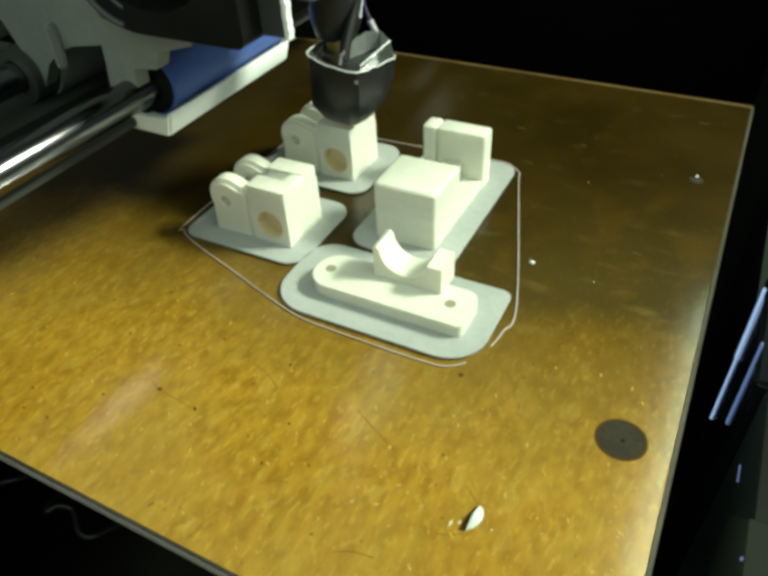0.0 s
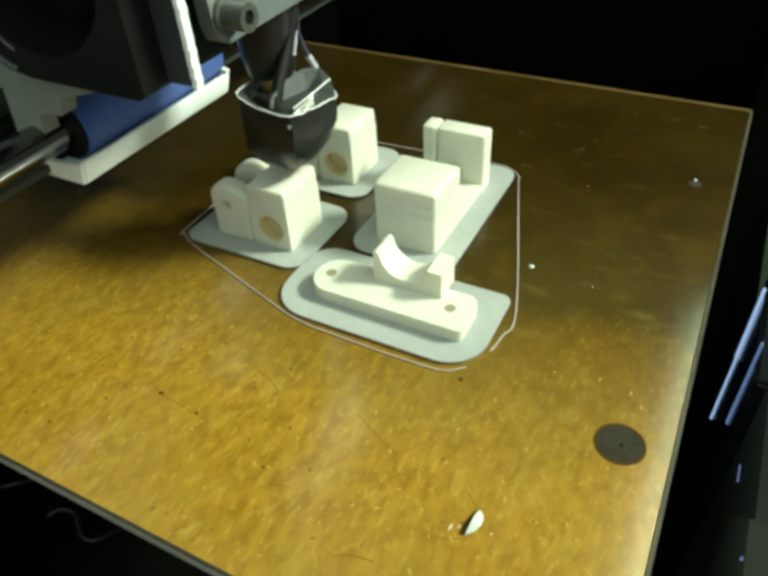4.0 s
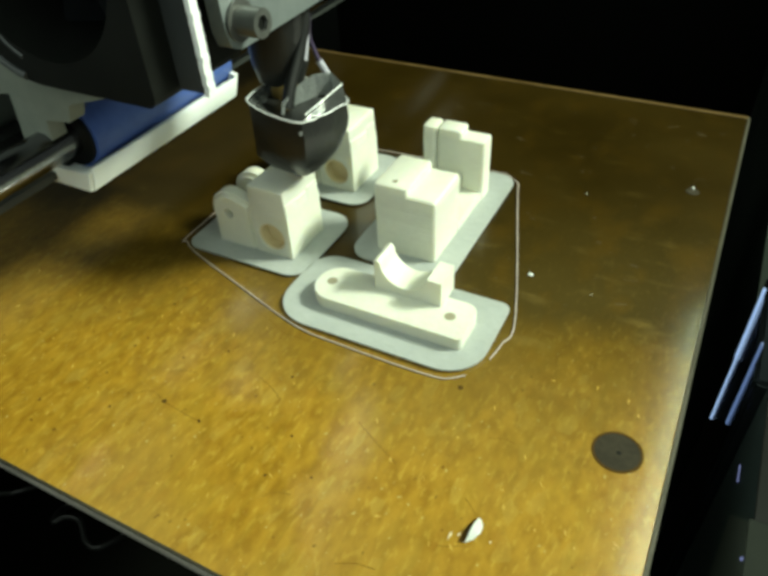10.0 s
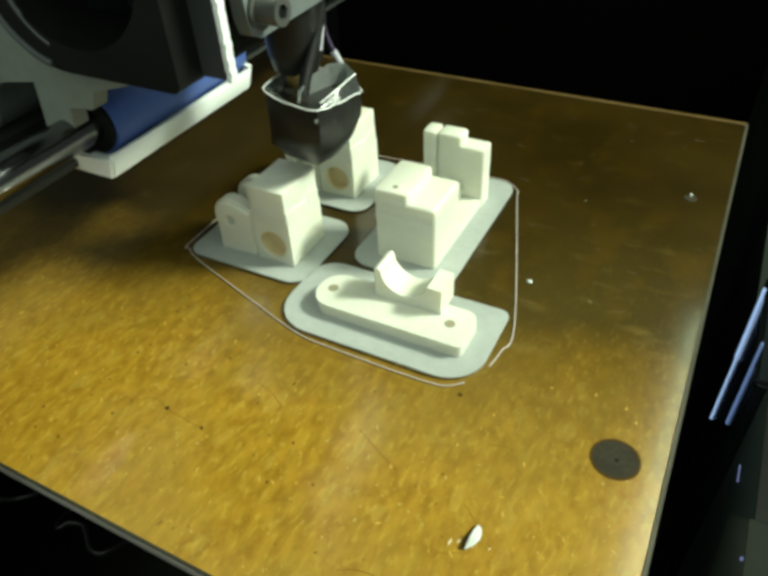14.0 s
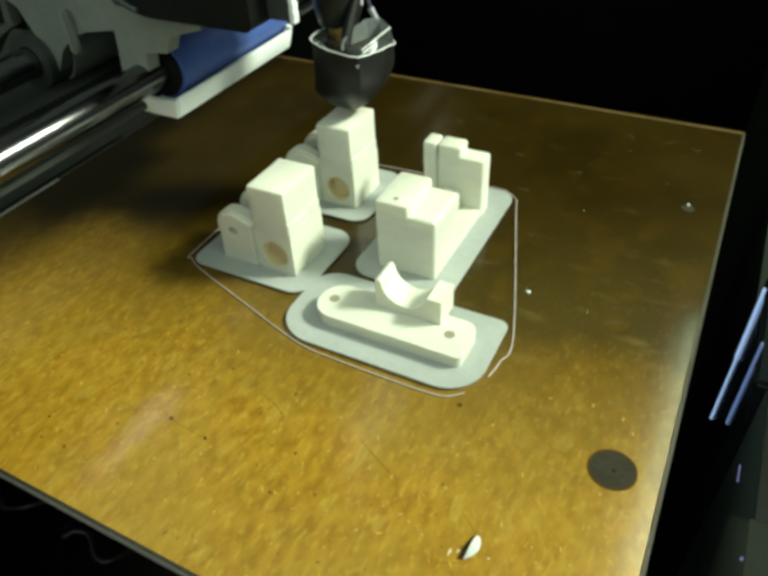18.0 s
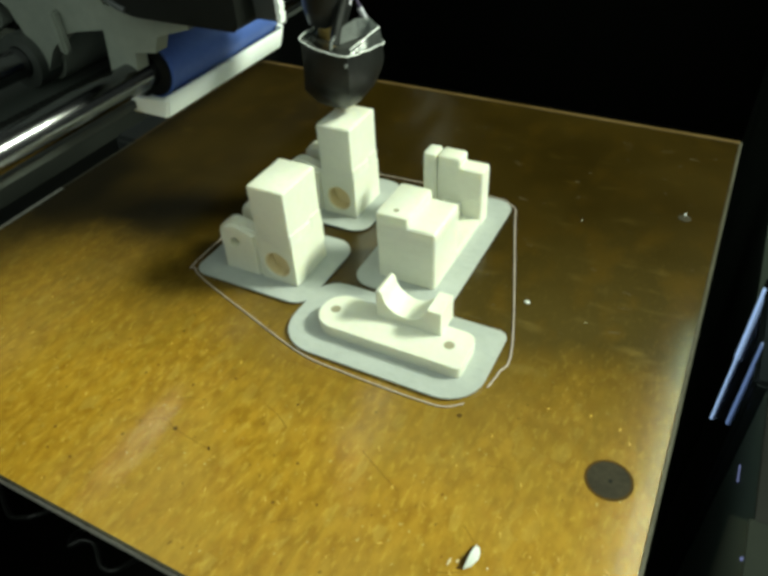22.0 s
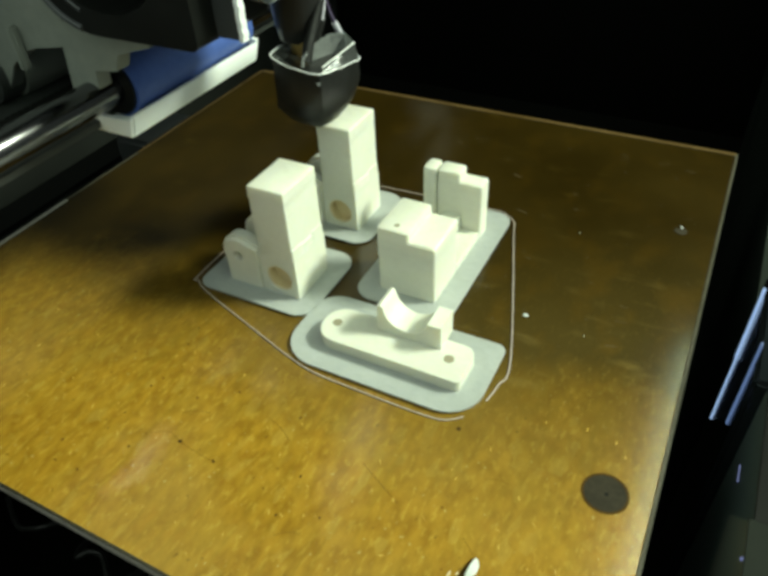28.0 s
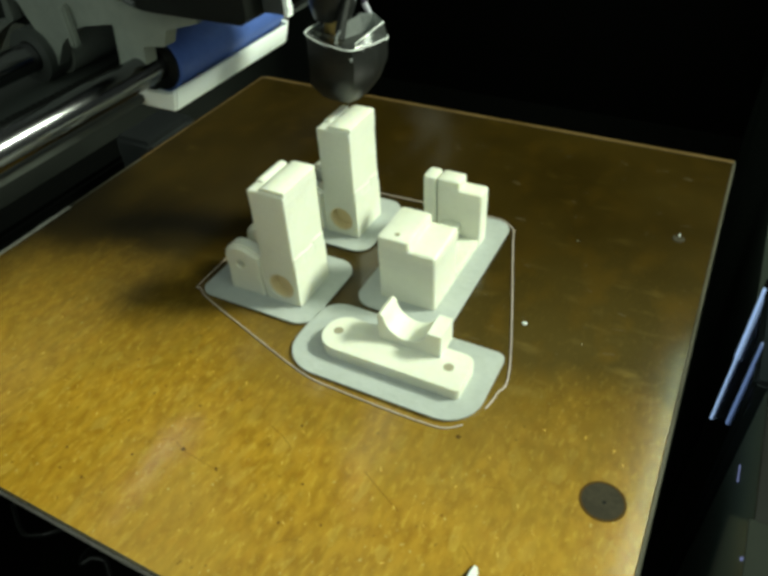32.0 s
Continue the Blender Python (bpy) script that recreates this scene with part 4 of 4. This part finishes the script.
# ---------------------------------------------------------------- how things move
SINK = [(0, 0.00), (0.5, 0.26), (1, 0.39), (1.5, 0.52), (2, 0.68), (2.5, 0.89), (3, 1.08), (3.5, 1.19), (4, 1.31), (4.5, 1.45), (5, 1.58), (5.5, 1.76), (6, 2.05), (6.5, 2.38), (7, 2.64), (7.5, 2.82), (8, 2.98), (8.5, 3.21), (9, 3.46), (9.5, 3.66), (10, 3.84), (10.5, 4.09), (11, 4.31), (11.5, 4.44), (12, 4.58), (12.5, 4.81), (13, 5.24), (13.5, 5.73), (14, 6.11), (14.5, 6.47), (15, 6.87), (15.5, 7.29), (16, 7.70), (16.5, 8.16), (17, 8.66), (17.5, 9.10), (18, 9.51), (18.5, 9.93), (19, 10.35), (19.5, 10.80), (20, 11.24), (20.5, 11.59), (21, 11.95), (21.5, 12.49), (22, 13.03), (22.5, 13.40), (23, 13.80), (23.5, 14.29), (24, 14.74), (24.5, 15.10), (25, 15.41), (25.5, 15.72), (26, 16.05), (26.5, 16.39), (27, 16.74), (27.5, 17.17), (28, 17.65), (28.5, 18.03), (29, 18.33), (29.5, 18.60), (30, 18.87), (30.5, 19.24), (31, 19.76), (31.5, 20.24), (32, 20.53)]  # seconds, millimetres the bed has sunk
TRACK = [  # seconds, place of the head's axis in millimetres
    (0, 1.5, 10.4), (0.1, 5.5, 14), (0.2, -1.9, -24.8), (0.3, 5.2, -17.8), (0.4, 36, 24.7), (0.5, 33.8, 22.8),
    (0.6, 23.9, -7), (0.7, 30.9, 2.6), (0.8, -2.1, 11.1), (0.9, -2.1, 11.1), (1, -4.9, -26.7), (1.1, 4.3, -19),
    (1.2, -2.4, -15.9), (1.3, 30.1, 21.4), (1.4, 22.1, -0.8), (1.5, 20.8, -1.4), (1.6, 2.6, 11.4), (1.7, -1.2, 12.1),
    (1.8, 1.6, 13.9), (1.9, -4.5, -23.7), (2, 0.3, -17.9), (2.1, 37.2, 24.7), (2.2, 32.3, 22.2), (2.3, 20.5, 0.7),
    (2.4, 23, -9.8), (2.5, 30.1, -8.2), (2.6, -3.2, 8.5), (2.7, -1.5, 10.6), (2.8, 4.5, -19), (2.9, 0.7, -20.5),
    (3, 27.3, 22.8), (3.1, 28.2, 20.6), (3.2, 20.5, 0.1), (3.3, 26, -3), (3.4, 31.8, -1.8), (3.5, -5.5, 7.6),
    (3.6, 2.6, 11.4), (3.7, -1.2, 12.1), (3.8, 1.6, 13.9), (3.9, -4.5, -23.7), (4, -0.9, -15.5), (4.1, 37.2, 24.7),
    (4.2, 32.3, 22.2), (4.3, 20.5, 0.7), (4.4, 23, -9.8), (4.5, 28.9, -7.5), (4.6, -3.2, 8.5), (4.7, -1.5, 10.6),
    (4.8, 4.5, -19), (4.9, 0.7, -20.5), (5, 28.4, 18.6), (5.1, 28.2, 20.6), (5.2, 20.5, 0.1), (5.3, 26, -3),
    (5.4, 31.8, -1.8), (5.5, 1.2, -10), (5.6, 30.6, 20.8), (5.7, 30.1, 19.9), (5.8, 26.1, -5.8), (5.9, -7.2, 10.5),
    (6, -2.6, 14.6), (6.1, -5.4, -25.7), (6.2, -5, -20.6), (6.3, 28.2, 18.5), (6.4, 23.9, -12.7), (6.5, 22.2, -6.7),
    (6.6, 2, 14.8), (6.7, -0.5, 2), (6.8, 0.2, -14), (6.9, 24.2, 24), (7, 32.4, 0.7), (7.1, 21.8, -4.7),
    (7.2, -8.7, 10.7), (7.3, -6.2, 14.7), (7.4, 0.3, -13.3), (7.5, -5.2, -24), (7.6, 28.2, 24.1), (7.7, 27.4, -12.4),
    (7.8, 3.1, 15.2), (7.9, 1.7, 18.4), (8, 1, -11), (8.1, 0.3, -15.1), (8.2, 22.7, 19.9), (8.3, 19.9, -2.5),
    (8.4, 29, 0.5), (8.5, 1.5, 17.6), (8.6, 0.4, 7.8), (8.7, 5.1, -26.6), (8.8, 21.7, 19.5), (8.9, 24, 21.8),
    (9, 27.1, -12.6), (9.1, 27.6, -11.7), (9.2, 1.5, 17.6), (9.3, 7.5, -15.6), (9.4, 4.1, -25.5), (9.5, 21.4, 22.2),
    (9.6, 20.7, 1.4), (9.7, 29.6, -3.3), (9.8, 3.3, 7.5), (9.9, -4.4, 8), (10, 3.1, -17.1), (10.1, 25.5, 20.9),
    (10.2, 24, 17.6), (10.3, 23.9, -11.6), (10.4, 30.3, 0.4), (10.5, -8.1, 8.8), (10.6, 0.5, 9.2), (10.7, -5, -17.2),
    (10.8, -3.4, -24.9), (10.9, 23.5, 18.8), (11, 32.4, -5.4), (11.1, 20.8, -9.6), (11.2, 24.2, 3.4), (11.3, -7, 7),
    (11.4, 3.6, 12.5), (11.5, 4.5, -11.7), (11.6, -0.5, -22.1), (11.7, 24.7, 20.6), (11.8, 28.7, 20.1),
    (11.9, 21.4, 1.1), (12, 22.2, -1.4), (12.1, 28.1, 3.7), (12.2, -0.2, 10.4), (12.3, 1.4, 18.3), (12.4, 1.5, -22.9),
    (12.5, 2.4, -14.8), (12.6, 0.7, 19.6), (12.7, 0.7, -12), (12.8, -0.8, 20.5), (12.9, -1.3, 18), (13, -4.7, -25),
    (13.1, -3.4, -14.8), (13.2, -5, 8.5), (13.3, 3.5, -13.8), (13.4, -8.5, 7.9), (13.5, 1.4, 16), (13.6, 1.2, -10),
    (13.7, 3.4, -21.1), (13.8, -7.4, 7.6), (13.9, -3.8, 9), (14, 3.2, -10.9), (14.1, -1.1, -22.9), (14.2, -7.1, 7.7),
    (14.3, 1.1, 18.9), (14.4, -6.5, -25.1), (14.5, 3.2, -15.6), (14.6, 0.7, 19.6), (14.7, 0.7, -12),
    (14.8, -0.8, 20.5), (14.9, -1.3, 18), (15, -5.2, -24), (15.1, -3.4, -14.8), (15.2, -5, 8.5), (15.3, 3.5, -13.8),
    (15.4, -8.5, 7.9), (15.5, 1.4, 16), (15.6, 1.2, -10), (15.7, 3.4, -21.1), (15.8, -7.4, 7.6), (15.9, -3.8, 9),
    (16, 2.9, -10.5), (16.1, -1.1, -22.9), (16.2, -7.1, 7.7), (16.3, 1.1, 18.9), (16.4, -6.5, -25.1),
    (16.5, 4.6, -18.7), (16.6, -0.2, -22.5), (16.7, -6.3, 8), (16.8, -7, -24.7), (16.9, -0.8, -12), (17, -6, 6.5),
    (17.1, -2, -5.1), (17.2, -1.4, -22.5), (17.3, -0.5, 23), (17.4, 2.4, -14.2), (17.5, -4.6, -17), (17.6, 2, 17.8),
    (17.7, 1.6, -12.2), (17.8, -2.3, -22.3), (17.9, 4, 19.3), (18, -2.8, 18.9), (18.1, -2.8, -12.2),
    (18.2, 3.6, -12.6), (18.3, -7.7, 14.1), (18.4, -1.2, 10), (18.5, -2, -12.5), (18.6, -3.5, -20.6),
    (18.7, 3.6, -7.8), (18.8, 2.6, 12.1), (18.9, 4.5, -16.8), (19, -3.9, 5.8), (19.1, 1.8, 14), (19.2, 1.7, -10.4),
    (19.3, 1.1, 15.9), (19.4, -2.5, 16.1), (19.5, 0.6, -13.2), (19.6, 2.1, 9.1), (19.7, 0.8, 15.8), (19.8, 2.9, -12.3),
    (19.9, -3.7, 14.9), (20, 2, 10.9), (20.1, -3.4, -13), (20.2, 2.2, -23.1), (20.3, 0.3, 11.3), (20.4, -1.7, 11.9),
    (20.5, 3.1, 18.2), (20.6, -2.6, -18.5), (20.7, 3.8, -14.2), (20.8, 1.3, 14.5), (20.9, 2.5, -15.3),
    (21, -4.5, -19.2), (21.1, -0.8, 11.5), (21.2, -6.5, -24.6), (21.3, -0.9, -22.3), (21.4, -1.9, 16.3),
    (21.5, 1.3, -23), (21.6, -0.2, -22.5), (21.7, 1.4, 6.1), (21.8, -5.8, -24.8), (21.9, 1.5, -20.8), (22, -5.7, 18.1),
    (22.1, 3.1, 15.2), (22.2, -2.6, -15.1), (22.3, 0.3, -16.8), (22.4, 3.2, 19.7), (22.5, -1.6, 6.3),
    (22.6, -5.5, -18.6), (22.7, -0.1, -19.2), (22.8, -5.7, 5.4), (22.9, -1.6, 7), (23, 3.2, -12.9), (23.1, 0.8, 16.6),
    (23.2, 1.1, 8.1), (23.3, 1, -13), (23.4, 1.6, 6.2), (23.5, 0.9, 15.1), (23.6, 2.4, -20.9), (23.7, 1.1, -23.6),
    (23.8, -2.1, 15.5), (23.9, 4.2, -26), (24, -6.8, 14), (24.1, -4, 14.8), (24.2, -3.9, -15), (24.3, -0.4, -13.6),
    (24.4, -0.4, 16.9), (24.5, 2.5, 18.7), (24.6, -1.4, 14.2), (24.7, -4.9, -19.5), (24.8, -1.8, -17.6),
    (24.9, -3.2, 15.8), (25, -0.5, 18.1), (25.1, -0.5, -12.5), (25.2, 0.1, -19.1), (25.3, 2, 17.8), (25.4, -5.8, 2.6),
    (25.5, 1.5, -11.1), (25.6, 2.4, -20.9), (25.7, 1.1, -23.6), (25.8, -2.1, 15.5), (25.9, 4.2, -26), (26, -5.1, 10.7),
    (26.1, -4, 14.8), (26.2, -3.9, -15), (26.3, -0.4, -13.6), (26.4, -0.4, 16.9), (26.5, 2.5, 18.7),
    (26.6, -1.4, 14.2), (26.7, -4.9, -19.5), (26.8, -1.8, -17.6), (26.9, -3.2, 15.8), (27, 0.6, 15.7),
    (27.1, -0.5, -12.5), (27.2, 0.1, -19.1), (27.3, 2, 17.8), (27.4, -5.8, 2.6), (27.5, -1.3, -21.3),
    (27.6, -2.7, 11.5), (27.7, 2.6, 17.3), (27.8, -4.8, -23.3), (27.9, 1.4, -21.9), (28, -6.6, 6.1), (28.1, -2.7, 16),
    (28.2, -0.3, 13.9), (28.3, -4.9, -22.8), (28.4, -0.2, -22.5), (28.5, 1.3, 11.6), (28.6, -2.5, 9.5),
    (28.7, -0.9, 7.3), (28.8, -3.9, -16.2), (28.9, -3.2, -14.2), (29, -1.7, 21.3), (29.1, -1.6, -13.5),
    (29.2, 1.7, -19), (29.3, 1.8, 20), (29.4, -0.1, 9.7), (29.5, 2.2, 10.6), (29.6, -0.2, -18.7), (29.7, 1.7, -14.5),
    (29.8, 3.6, 18.4), (29.9, 0.7, 9.3), (30, -1.5, -22.2), (30.1, 1.1, -21.5), (30.2, 4.2, 20.1), (30.3, -2.5, 16.1),
    (30.4, -4.1, -13.3), (30.5, -2.7, -24.6), (30.6, -2.8, 14.4), (30.7, -4.6, -23.2), (30.8, 2.1, -20.5),
    (30.9, -4.3, 8.8), (31, -3.1, -22.9), (31.1, -2.1, -17.2), (31.2, 3, 10.9), (31.3, 1.1, 11.9), (31.4, -4.1, -10.4),
    (31.5, -5.9, 15.9), (31.6, -2.5, 17.2), (31.7, 1.2, 21.4), (31.8, 5.7, -27.7), (31.9, 3.7, -23.5),
    (32, -6.4, 22),
]


def motions():
    for ob in RIDERS:
        home = ob.matrix_world.copy()
        walk(ob, [(t, Matrix.Translation((0, 0, -s * U)) @ home) for t, s in SINK])
    for ob, top, first, rate in FILLING:
        walk(ob, [(t, pose(0, 0, (min(first + rate * s, top) - top) * U)) for t, s in SINK])
    for ob, top, start, wait in GROWING:
        level = lambda s: min(TIP + s, top) if TIP + s > start else min(TIP, start) - wait
        walk(ob, [(t, pose(0, 0, (level(s) - top) * U)) for t, s in SINK])
    walk(HEAD, [(t, pose(x * U, y * U, 0)) for t, x, y in TRACK])
    walk(GANTRY, [(t, pose(x * U, 0, 0)) for t, x, y in TRACK])


motions()
